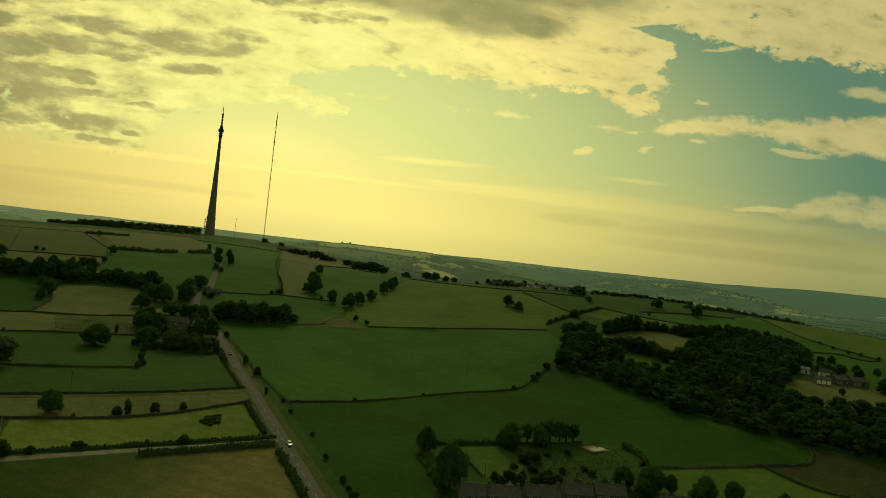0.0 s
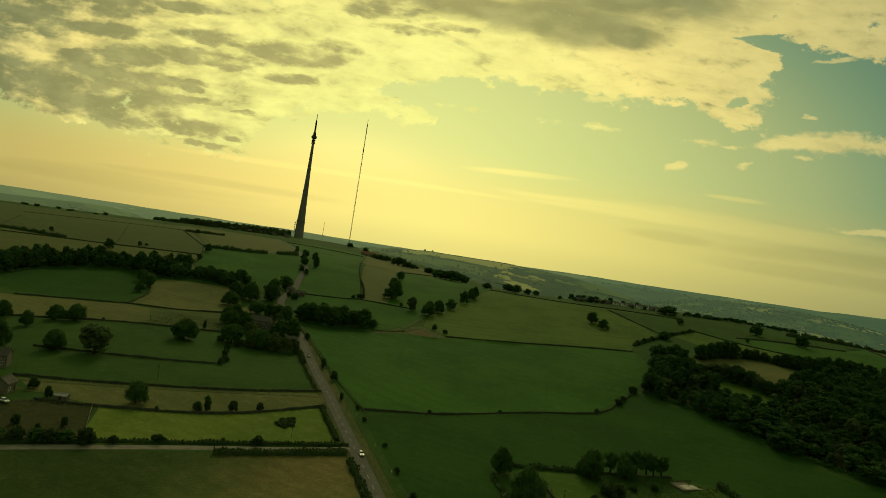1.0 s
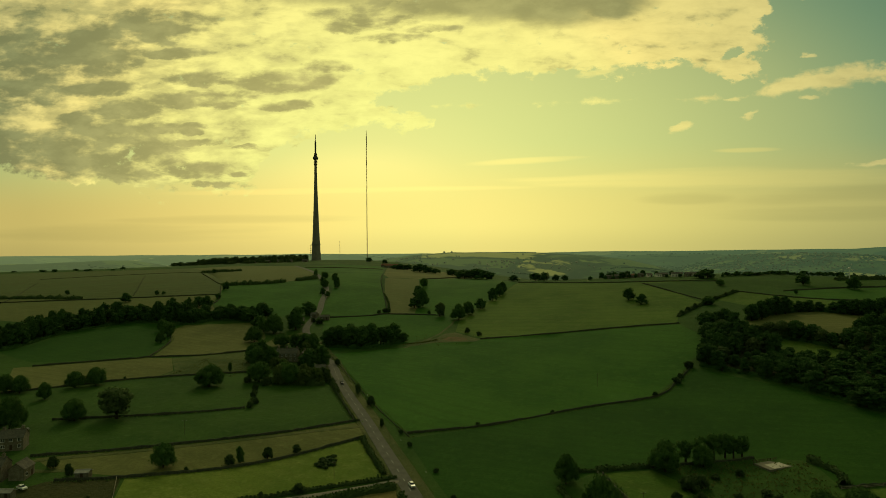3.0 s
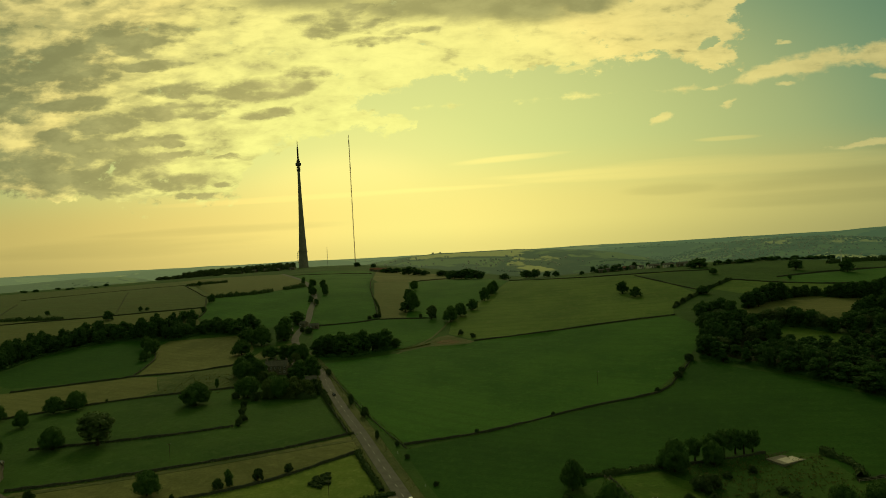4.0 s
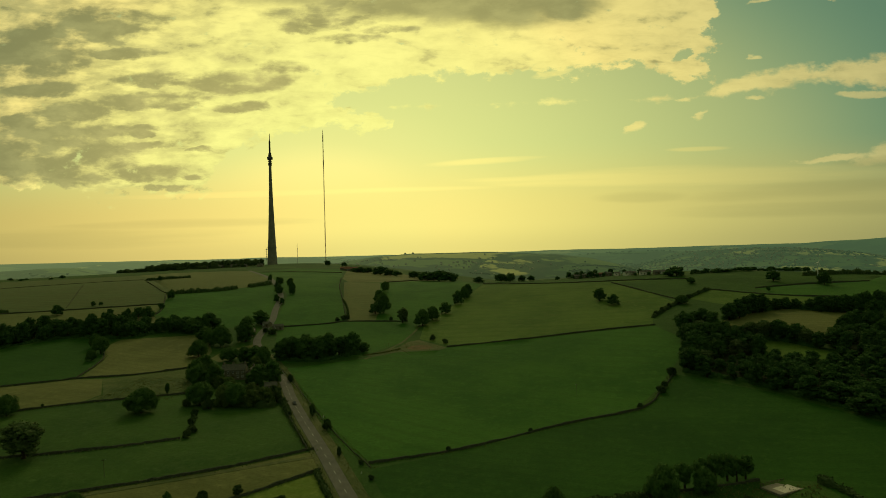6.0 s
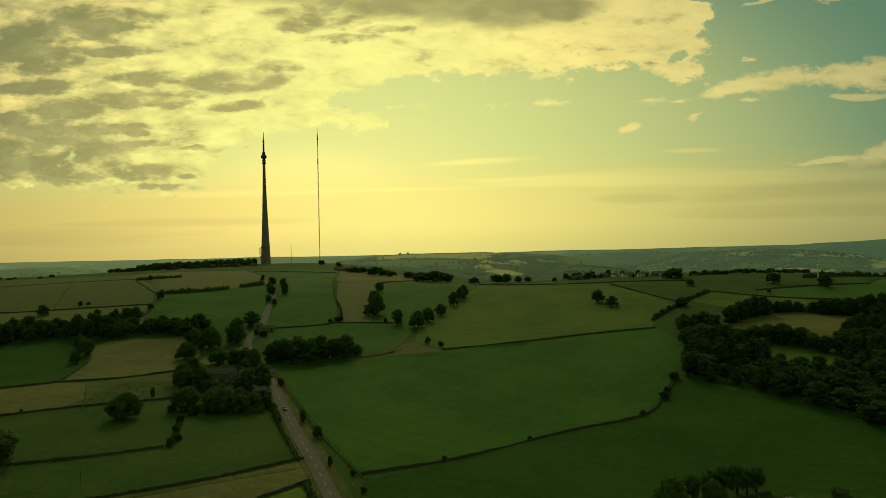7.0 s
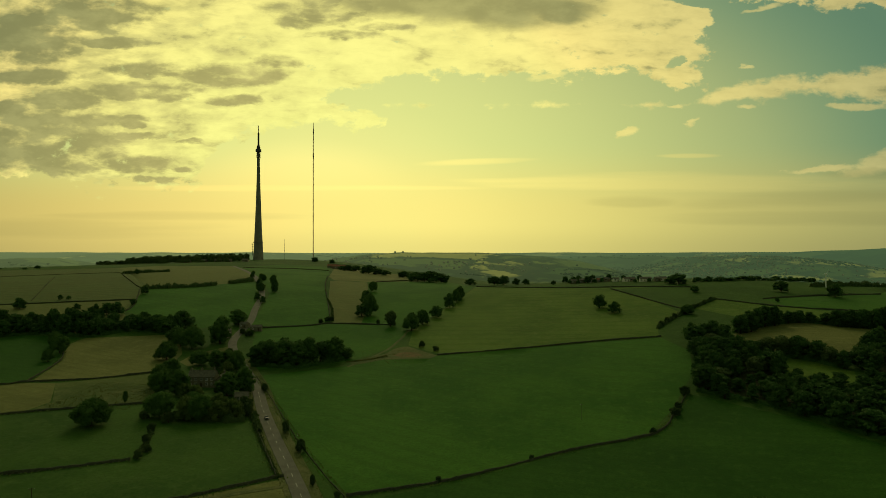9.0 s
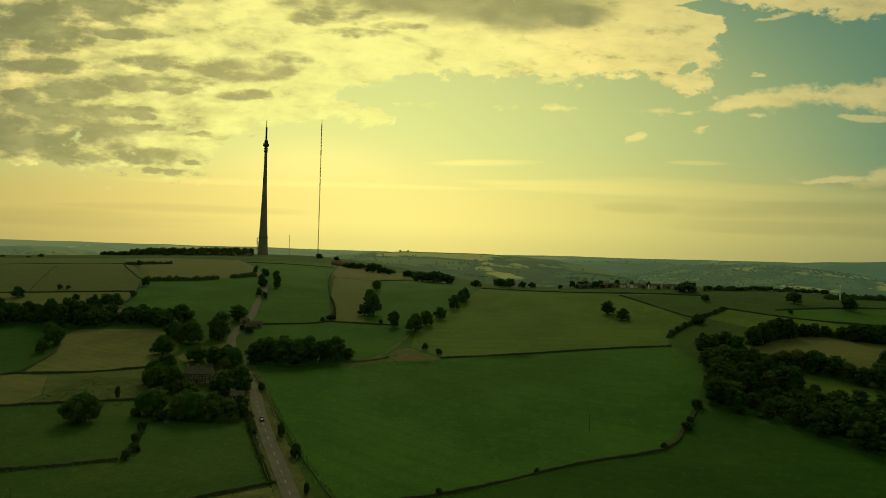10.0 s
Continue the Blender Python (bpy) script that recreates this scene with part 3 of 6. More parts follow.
FIELDS = [
    ("soil", [(-68, 531), (-64, 537), (-58, 540), (-51, 537), (-46, 529), (-52, 525), (-60, 524)]),
    ("verge", [(-90, 505), (-72, 520), (-40, 521), (-36, 527), (-60, 556), (-68, 552), (-74, 535), (-95, 512)]),
    ("stubble", [(-45, 259), (-65, 249), (-91, 233), (-111, 220), (-140, 204), (-230, 130), (-60, 60), (0, 160), (-10, 195), (-24, 222), (-38, 248)]),
    ("scrub", [(-174, 237), (-150, 245), (-141, 227), (-131, 214), (-165, 191), (-215, 150), (-260, 170), (-190, 212)]),
    ("lime", [(-72, 306), (-82, 296), (-100, 275), (-118, 261), (-149, 246), (-140, 226), (-129, 215), (-111, 228), (-91, 241), (-65, 257), (-51, 268), (-58, 288)]),
    ("olive", [(-80, 328), (-112, 304), (-138, 287), (-168, 269), (-195, 255), (-180, 246), (-150, 247), (-118, 262), (-100, 276), (-82, 297), (-73, 309)]),
    ("olive", [(-292, 340), (-271, 354), (-242, 376), (-228, 385), (-227, 404), (-250, 440), (-268, 439), (-278, 432), (-340, 400)]),
    ("rough", [(-227, 386), (-213, 392), (-177, 408), (-190, 440), (-205, 474), (-236, 450), (-250, 440), (-226, 404)]),
    ("olive", [(-266, 441), (-236, 452), (-205, 476), (-215, 520), (-236, 560), (-253, 570), (-305, 549), (-305, 530), (-281, 488)]),
    ("olive", [(-207, 500), (-207, 521), (-192, 547), (-181, 534), (-182, 513), (-196, 490)]),
    ("deep", [(-269, 441), (-283, 488), (-307, 530), (-309, 549), (-354, 549), (-384, 505), (-384, 462), (-394, 441), (-340, 415), (-278, 433)]),
    ("gold", [(-307, 554), (-354, 553), (-430, 530), (-640, 560), (-700, 640), (-452, 645), (-396, 667), (-347, 687), (-336, 663), (-328, 638), (-290, 585)]),
    ("brown", [(-700, 642), (-452, 647), (-396, 669), (-347, 690), (-376, 766), (-570, 1040), (-640, 1140), (-1000, 1100), (-1000, 700)]),
    ("gold", [(-382, 765), (-375, 750), (-326, 776), (-284, 840), (-300, 880), (-342, 975), (-446, 1172), (-600, 1200), (-640, 1138), (-568, 1038)]),
    ("lush", [(-326, 638), (-333, 665), (-372, 744), (-326, 772), (-284, 837), (-262, 800), (-240, 748), (-221, 671), (-211, 626), (-240, 590)]),
    ("lush", [(-200, 610), (-213, 671), (-232, 748), (-280, 859), (-338, 977), (-396, 1092), (-400, 1300), (-300, 1300), (-219, 950), (-166, 733), (-137, 632), (-151, 621)]),
    ("gold", [(-135, 632), (-164, 733), (-198, 880), (-193, 887), (-151, 885), (-117, 712), (-110, 632)]),
    ("olive", [(-217, 950), (-196, 892), (-141, 892), (-60, 1000), (-100, 1200), (-290, 1290)]),
    ("meadow", [(-60, 560), (-34, 531), (38, 540), (78, 544), (121, 546), (127, 570), (161, 619), (154, 671), (130, 749), (172, 749), (87, 781), (-11, 840), (-28, 741), (-62, 609)]),
    ("lush", [(-52, 318), (-15, 338), (32, 368), (71, 385), (86, 407), (101, 434), (116, 462), (129, 506), (121, 542), (78, 540), (38, 536), (-34, 527), (-40, 519), (-72, 518), (-92, 503), (-145, 472), (-130, 446), (-110, 409), (-89, 371), (-68, 333)]),
    ("meadow", [(30, 283), (52, 289), (63, 275), (60, 252), (42, 252)]),
    ("pasture", [(28, 284), (52, 291), (95, 300), (114, 298), (115, 273), (118, 200), (26, 200), (16, 260)]),
    ("meadow", [(116, 271), (175, 279), (183, 262), (196, 252), (160, 215), (119, 224)]),
    ("scrub", [(176, 281), (201, 285), (213, 306), (240, 285), (270, 250), (198, 252)]),
    ("deep", [(-50, 313), (-15, 334), (32, 364), (73, 381), (90, 405), (104, 430), (142, 387), (172, 332), (204, 304), (212, 306), (200, 286), (175, 282), (116, 274), (115, 298), (95, 302), (30, 286), (13, 269), (19, 255), (26, 226), (36, 120), (14, 172), (0, 203), (-12, 227), (-25, 252), (-38, 278), (-52, 308)]),
    ("olive", [(168, 538), (190, 561), (214, 571), (236, 570), (255, 553), (276, 545), (245, 505), (220, 486), (205, 465), (196, 460), (186, 478), (164, 500)]),
    ("meadow", [(160, 492), (184, 473), (197, 447), (190, 432), (179, 427), (166, 438), (160, 468)]),
    ("olive", [(250, 402), (245, 380), (264, 362), (336, 356), (412, 332), (440, 420), (345, 425), (280, 428)]),
    ("meadow", [(175, 640), (207, 673), (254, 633), (300, 600), (250, 575), (200, 590)]),
    ("lush", [(248, 670), (375, 710), (440, 790), (417, 665), (425, 600), (440, 559), (412, 545), (397, 560), (362, 548), (330, 600), (254, 635)]),
    ("meadow", [(442, 790), (419, 665), (427, 600), (442, 559), (520, 470), (700, 480), (700, 760)]),
    ("lush", [(362, 546), (397, 558), (412, 543), (440, 557), (510, 470), (440, 425), (345, 430), (330, 480), (345, 540)]),
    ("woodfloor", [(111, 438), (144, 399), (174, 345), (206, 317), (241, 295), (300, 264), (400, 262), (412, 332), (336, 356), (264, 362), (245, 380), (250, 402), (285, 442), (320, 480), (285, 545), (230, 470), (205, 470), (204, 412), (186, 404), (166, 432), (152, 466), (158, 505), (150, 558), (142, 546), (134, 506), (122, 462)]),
    ("olive", [(380, 900), (600, 930), (700, 900), (600, 860), (420, 850)]),
    ("lush", [(-150, 488), (-95, 514), (-72, 552), (-64, 606), (-84, 628), (-135, 629), (-192, 602), (-178, 556)]),
    ("lush", [(-110, 634), (-64, 612), (-30, 741), (-13, 842), (-62, 998), (-140, 890), (-150, 884), (-116, 712)]),
]


def build_ground():
    kinds = list(GRASS)
    pts, edges, faces, kind_of = [], [], [], []
    for kind, ring in FIELDS:
        first = len(pts)
        area = sum(a[0] * b[1] - b[0] * a[1] for a, b in zip(ring, ring[1:] + ring[:1]))
        pts += [Vector(p) for p in (ring if area > 0 else ring[::-1])]
        faces.append(list(range(first, len(pts))))
        kind_of.append(kinds.index(kind))
    first = len(pts)
    pts += [Vector(p) for p in ((-3200, -1600), (3200, -1600), (3200, 2400), (-3200, 2400))]
    faces.append([first, first + 1, first + 2, first + 3])
    kind_of.append(kinds.index("pasture"))
    rng = np.random.default_rng(4)

    def steps(stops):
        out = []
        for (a, b, s) in stops:
            out += list(np.arange(a, b, s))
        return out
    xs = steps(((-3100, -1500, 200), (-1500, -700, 60), (-700, -420, 28), (-420, 420, 14), (420, 800, 30), (800, 1500, 70), (1500, 3200, 200)))
    ys = steps(((-1500, -400, 150), (-400, 100, 60), (100, 640, 14), (640, 1000, 22), (1000, 1700, 45), (1700, 2400, 100)))
    for x in xs:
        for y in ys:
            pts.append(Vector((x + rng.uniform(-2, 2), y + rng.uniform(-2, 2))))
    v, e, f, ov, oe, of = delaunay_2d_cdt(pts, edges, faces, 0, 0.02)
    xy = np.array([(p.x, p.y) for p in v])
    z = ground_z(xy[:, 0], xy[:, 1])
    me = bpy.data.meshes.new("ground")
    me.from_pydata([(a, b, c) for (a, b), c in zip(xy, z)], [], [tuple(t) for t in f])
    for k in kinds:
        me.materials.append(GRASS[k])
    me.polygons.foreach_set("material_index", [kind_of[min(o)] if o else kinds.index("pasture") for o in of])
    me.shade_smooth()
    tagged(new("ground", me), "rolling pasture and hay fields in many greens", "ground", kind="structure")


build_ground()


def along(pts, step):
    """Evenly spaced points on a line through pts in the plan, smoothed a little, with the way ahead at each."""
    p = np.array(pts, float)
    if len(p) > 2:
        fine_t = np.linspace(0, len(p) - 1, 12 * (len(p) - 1) + 1)
        w = []
        for s in fine_t:
            i = min(int(s), len(p) - 2)
            a, b, c, d = p[max(i - 1, 0)], p[i], p[i + 1], p[min(i + 2, len(p) - 1)]
            q = s - i
            w.append(0.5 * (2 * b + (c - a) * q + (2 * a - 5 * b + 4 * c - d) * q * q + (3 * b - a - 3 * c + d) * q ** 3))
        p = np.array(w)
    length = np.r_[0, np.cumsum(np.linalg.norm(np.diff(p, axis=0), axis=1))]
    s = np.linspace(0, length[-1], max(2, int(length[-1] / step) + 1))
    q = np.c_[np.interp(s, length, p[:, 0]), np.interp(s, length, p[:, 1])]
    d = np.gradient(q, axis=0)
    return q, d / np.linalg.norm(d, axis=1)[:, None]


def ribbon(name, pts, width, lift, mat, shift=0.0, step=5.0, thick=0.25):
    """A strip of road laid on the ground, with a body below its surface."""
    q, d = along(pts, step)
    side = np.c_[-d[:, 1], d[:, 0]]
    verts, faces = [], []
    for c, s in zip(q, side):
        for o, dz in ((-width / 2 - 0.3, -thick), (-width / 2, 0.0), (0.0, 0.05), (width / 2, 0.0), (width / 2 + 0.3, -thick)):
            x, y = c + s * (o + shift)
            verts.append((x, y, ground_z(x, y) + lift + dz))
    for i in range(len(q) - 1):
        for j in range(4):
            a = 5 * i + j
            faces.append((a, a + 5, a + 6, a + 1))
    return new(name, mesh_of(name, verts, faces, mat))


ROAD = [(15, 140), (1.5, 170), (-13, 200), (-24, 223), (-36.2, 248), (-49, 274), (-63.7, 303), (-77.3, 330), (-97.3, 368), (-115.7, 405), (-132.8, 443), (-152.6, 480), (-171, 512),
        (-195, 560), (-206, 624), (-219, 671), (-240, 748), (-286, 859), (-343, 977), (-448, 1177)]
LANEWAY = [(-47, 265.5), (-65, 253), (-91, 237), (-111, 224), (-129, 212), (-170, 184), (-240, 140)]
tagged(ribbon("road", ROAD, 6.0, 0.16, ASPHALT), "grey two-lane country road with worn asphalt", "road", kind="structure")
tagged(ribbon("lane_road", LANEWAY, 3.6, 0.14, LANE), "pale narrow farm lane between hedges", "lane", kind="structure")
tagged(ribbon("yard_road", [(-203, 248), (-194, 245), (-184, 244), (-175, 247)], 2.6, 0.12, GRASS["verge"]), "stony farmyard track beside the cottages", "track", kind="structure")
tagged(ribbon("track_road", [(-93, 500), (-87, 514), (-81, 527), (-73, 551), (-70, 570), (-67, 590), (-66, 605), (-59, 618), (-50, 628)], 2.0, 0.12, GRASS["verge"]), "pale trodden farm track across grass", "track", kind="structure")
tagged(ribbon("field_track_road", [(-76, 323), (-95, 312), (-112, 301), (-138, 284), (-168, 266), (-196, 251)], 2.4, 0.12, GRASS["verge"]), "worn grassy track along a field wall", "track", kind="structure")


def road_marks():
    q, d = along(ROAD, 1.0)
    far = np.argmin(abs(q[:, 1] - 520))
    holder = bpy.data.objects["road"]
    i, count = 4, 0
    while i + 4 < far:
        a, b = q[i], q[i + 3]
        w = np.array((-d[i][1], d[i][0])) * 0.10
        verts = [(*(p + s * w), ground_z(*p) + 0.235 + dz) for dz in (0, 0.02) for p in (a, b) for s in (-1, 1)]
        me = mesh_of("centre_line_dash", verts, [(4, 5, 7, 6), (0, 4, 6, 2), (1, 3, 7, 5), (0, 1, 5, 4), (2, 6, 7, 3)], PAINT)
        ob = new("centre_line_dash", me)
        ob.parent = holder
        i += 9


road_marks()


# ---------------------------------------------------------------- walls, hedges and rough strips
def tufts(verts, faces, centre, normal_up, size, rng, count, spread, lift):
    for _ in range(count):
        a = rng.uniform(0, 2 * math.pi)
        c = np.array(centre) + np.array((rng.normal(0, spread), rng.normal(0, spread), rng.uniform(0, lift)))
        s = size * rng.uniform(0.6, 1.3)
        u = np.array((math.cos(a), math.sin(a), rng.uniform(-0.5, 0.5))) * s
        w = np.array((rng.uniform(-0.6, 0.6), rng.uniform(-0.6, 0.6), 1.0)) * s
        k = len(verts)
        verts += [tuple(c - u * 0.5), tuple(c + u * 0.5), tuple(c + u * 0.4 + w), tuple(c - u * 0.4 + w)]
        faces.append((k, k + 1, k + 2, k + 3))


def stone_wall(pts, height=1.05, label="dark dry-stone wall between two fields", name="field_wall", thick=0.6):
    """A dry-stone wall: battered sides, an uneven top with cope stones and a few gaps in its line."""
    rng = np.random.default_rng(int(abs(pts[0][0] * 7 + pts[0][1] * 3 + pts[-1][0])))
    q, d = along(pts, 2.0)
    verts, faces = [], []
    lean = rng.normal(0, 0.12, len(q))
    h = height * (1 + 0.10 * np.sin(np.arange(len(q)) * 0.31) + rng.normal(0, 0.10, len(q)))
    for i, (c, w) in enumerate(zip(q, d)):
        s = np.array((-w[1], w[0]))
        for o, k in ((-thick / 2 - 0.1, -0.4), (-thick / 2, 0.45), (-thick * 0.36, 0.88), (-0.12, 1.0), (0.12, 1.0), (thick * 0.36, 0.88), (thick / 2, 0.45), (thick / 2 + 0.1, -0.4)):
            x, y = c + s * (o + lean[i])
            z = ground_z(x, y)
            verts.append((x, y, z + (h[i] * k if k > 0 else k) + (rng.normal(0, 0.05) if k > 0.8 else 0)))
    for i in range(len(q) - 1):
        for j in range(7):
            a = 8 * i + j
            faces.append((a, a + 1, a + 9, a + 8))
    faces.append(tuple(range(8)))
    faces.append(tuple(range(8 * len(q) - 1, 8 * len(q) - 9, -1)))
    ob = new(name, mesh_of(name, verts, faces, STONE))
    tagged(ob, label, "stone wall", "field walls")
    if q[:, 1].mean() > 560:
        return ob
    # rough grass and weeds growing along its foot
    v2, f2 = [], []
    for c, w in zip(q, d):
        s = np.array((-w[1], w[0]))
        for side in (-1, 1):
            x, y = c + s * side * rng.uniform(0.8, 1.5)
            tufts(v2, f2, (x, y, ground_z(x, y) - 0.1), None, 0.48, rng, 4, 0.6, 0.1)
    weeds = new("weeds", mesh_of("weeds", v2, f2, WALLWEED))
    tagged(weeds, "tall pale grass and weeds along a wall", "weeds", kind="stuff")
    return ob


def hedge(pts, width=2.2, height=2.0, label="dark clipped hawthorn hedge between fields", mat=None, wild=0.25, name="hedge"):
    """A hedge: a lumpy body with leaf sprays standing out of it."""
    rng = np.random.default_rng(int(abs(pts[0][0] * 5 + pts[0][1] * 11 + pts[-1][1])))
    q, d = along(pts, 1.4)
    verts, faces, n = [], [], 9
    for i, (c, w) in enumerate(zip(q, d)):
        s = np.array((-w[1], w[0]))
        k = 1 + wild * (noise.noise(Vector((c[0] * 0.17, c[1] * 0.17, 1.0))) * 1.6 + rng.normal(0, 0.25))
        for j in range(n):
            a = math.pi * j / (n - 1)
            r = k * (1 + rng.normal(0, 0.10))
            o, z = -math.cos(a) * width / 2 * r, max(0.0, math.sin(a)) ** 0.6 * height * r
            x, y = c + s * o
            verts.append((x, y, ground_z(x, y) + z - 0.15))
    for i in range(len(q) - 1):
        for j in range(n - 1):
            a = n * i + j
            faces.append((a, a + 1, a + n + 1, a + n))
    m = len(verts)
    for k in range(0, m):
        if rng.random() < 0.8:
            x, y, z = verts[k]
            tufts(verts, faces, (x, y, z - 0.35), None, 0.6, rng, 2, 0.25, 0.35)
    ob = new(name, mesh_of(name, verts, faces, mat or HEDGELEAF))
    return tagged(ob, label, "hedge", "field hedges")


for line in (
        [(-81, 330), (-112, 305), (-138, 288), (-168, 270), (-198, 256)],
        [(-72, 309), (-82, 297), (-100, 276), (-118, 262), (-147, 247), (-172, 238)],
        [(-224, 298), (-178, 316), (-144, 335)],
        [(-292, 340), (-271, 354), (-242, 376), (-213, 392), (-178, 408)],
        [(-330, 405), (-278, 433), (-268, 440), (-236, 451), (-206, 474)],
        [(-268, 440), (-282, 488), (-298, 515)],
        [(-600, 600), (-452, 646), (-396, 668), (-348, 688)],
        [(-327, 637), (-334, 665), (-374, 745)],
        [(-490, 912), (-476, 884), (-400, 780), (-377, 754)],
        [(-219, 950), (-192, 830), (-165, 733), (-137, 633)],
        [(-193, 603), (-151, 621), (-135, 631), (-79, 629)],
        [(-36, 528), (38, 538), (78, 543), (122, 545)],
        [(-11, 842), (87, 782), (175, 749), (210, 735)],
        [(130, 751), (154, 671), (167, 635)],
        [(-54, 317), (-15, 336), (32, 366), (72, 383), (88, 405), (103, 432)],
        [(207, 673), (254, 632), (330, 610)],
        [(248, 669), (310, 690), (375, 709)],
        [(115, 273), (175, 281), (201, 286), (213, 307)],
        [(175, 281), (183, 262), (197, 252)],
        [(32, 284), (36, 268), (41, 252)],
        [(52, 291), (95, 301)],
        [(-399, 1100), (-330, 1120), (-262, 1130)],
        [(-141, 892), (-80, 1000)],
        [(-83.8, 330), (-104.6, 369), (-122.3, 405)],
        [(440, 790), (417, 665), (418, 627), (427, 598), (440, 560)],
        [(362, 547), (397, 560), (412, 544), (438, 558)]):
    stone_wall(line)
for line in (
        [(-714, 850), (-640, 900), (-528, 940), (-490, 912)],
        [(-438, 668), (-478, 737), (-560, 872)],
        [(-547, 602), (-576, 658), (-657, 781)]):
    stone_wall(line, 0.55, "low tumbledown stone wall on the dry hillside", thick=0.4)
stone_wall([(-52, 313), (-69, 338), (-86, 366), (-92, 377), (-105, 401), (-117, 423), (-130, 447), (-144, 472)], 0.4, "low crumbling wall hidden in roadside weeds", thick=0.4)

hedge([(-49, 268), (-65, 258.5), (-91, 242), (-111, 229), (-131, 216), (-165, 192)], 1.8, 1.15, "dark hawthorn hedge beside the farm lane")
hedge([(-47, 259), (-65, 247.5), (-91, 231)], 2.6, 2.0, "thick dark hedge beside the farm lane")
hedge([(-43.4, 252), (-30.5, 226), (-19, 202), (-5, 172)], 2.6, 2.0, "dark roadside hedge along the country road")
hedge([(-54, 270), (-64.8, 290), (-73, 306)], 2.2, 1.8, "weedy roadside hedge beside the country road")
hedge([(-82.3, 328), (-102.6, 365), (-120.4, 402)], 1.0, 0.75, "low ragged roadside hedge")
hedge([(-374, 747), (-326, 774), (-310, 792)], 6, 4.0, "tall overgrown hedge across the hillside", wild=0.4)
hedge([(-300, 806), (-284, 838)], 6, 4.0, "tall overgrown hedge across the hillside", wild=0.4)
hedge([(-497, 915), (-454, 962)], 6, 3.5, "overgrown hedge on the dry hillside", wild=0.4)
hedge([(127, 570), (145, 597), (162, 619), (185, 648), (207, 672)], 2.2, 1.9, "uneven overgrown hedge climbing the slope", wild=0.6)
hedge([(-165, 733), (-150, 690), (-137, 640)], 1.3, 1.3, "ragged hedge beside dry grass", wild=0.5)
hedge([(20, 284), (30, 286), (52, 292)], 2.4, 1.6, "clipped garden hedge beside the lawn", wild=0.4)
hedge([(115, 298), (120, 285), (117, 274)], 3, 2.0, "garden hedge beside the riding arena", wild=0.5)
hedge([(-143, 337), (-147, 352), (-155, 372)], 1.4, 1.1, "overgrown hedge with gaps", wild=0.7)
hedge([(-155, 388), (-138, 386), (-124, 386), (-119, 388)], 3, 2.6, "thick hedge round the farm garden", wild=0.5, mat=None)
hedge([(-117, 396), (-113, 387), (-106, 373)], 2.4, 2.0, "leafy roadside hedge near the farm", wild=0.5)
hedge([(-96, 512), (-82, 519), (-72, 528)], 1.2, 0.5, "line of rushes in the field", mat=WEED, wild=0.5)
hedge([(14, 268), (19, 254), (26, 226)], 2.4, 1.4, "weedy field edge hedge", wild=0.5)
hedge([(330, 745), (420, 790), (520, 820)], 5, 4.0, "dark hedge along the far field", wild=0.5)
hedge([(-680, 610), (-560, 640), (-480, 640)], 4, 3.0, "dark hedge on the far hillside", wild=0.5)


def verge(pts, offset, width, seed):
    """Uncut grass and docks on the strip beside the road."""
    rng = np.random.default_rng(seed)
    q, d = along(pts, 0.8)
    v, f = [], []
    for c, w in zip(q, d):
        s = np.array((-w[1], w[0]))
        for _ in range(2):
            x, y = c + s * (offset + rng.uniform(-width / 2, width / 2))
            tufts(v, f, (x, y, ground_z(x, y) - 0.1), None, 0.38, rng, 1, 0.5, 0.1)
    tagged(new("verge_grass", mesh_of("verge_grass", v, f, WEED)), "tall dry grass on the road verge", "grass", kind="stuff")


verge(ROAD[:12], -5.8, 3.6, 5)
verge(ROAD[:12], 4.6, 2.0, 6)
for k, (off, wid) in enumerate(((-5.2, 3.8), (4.4, 2.0))):
    ob = ribbon("verge", ROAD[:13], wid, 0.07, GRASS["verge"], shift=off, step=4.0, thick=0.3)
    tagged(ob, "strip of dry grass beside the road", "verge", kind="structure")


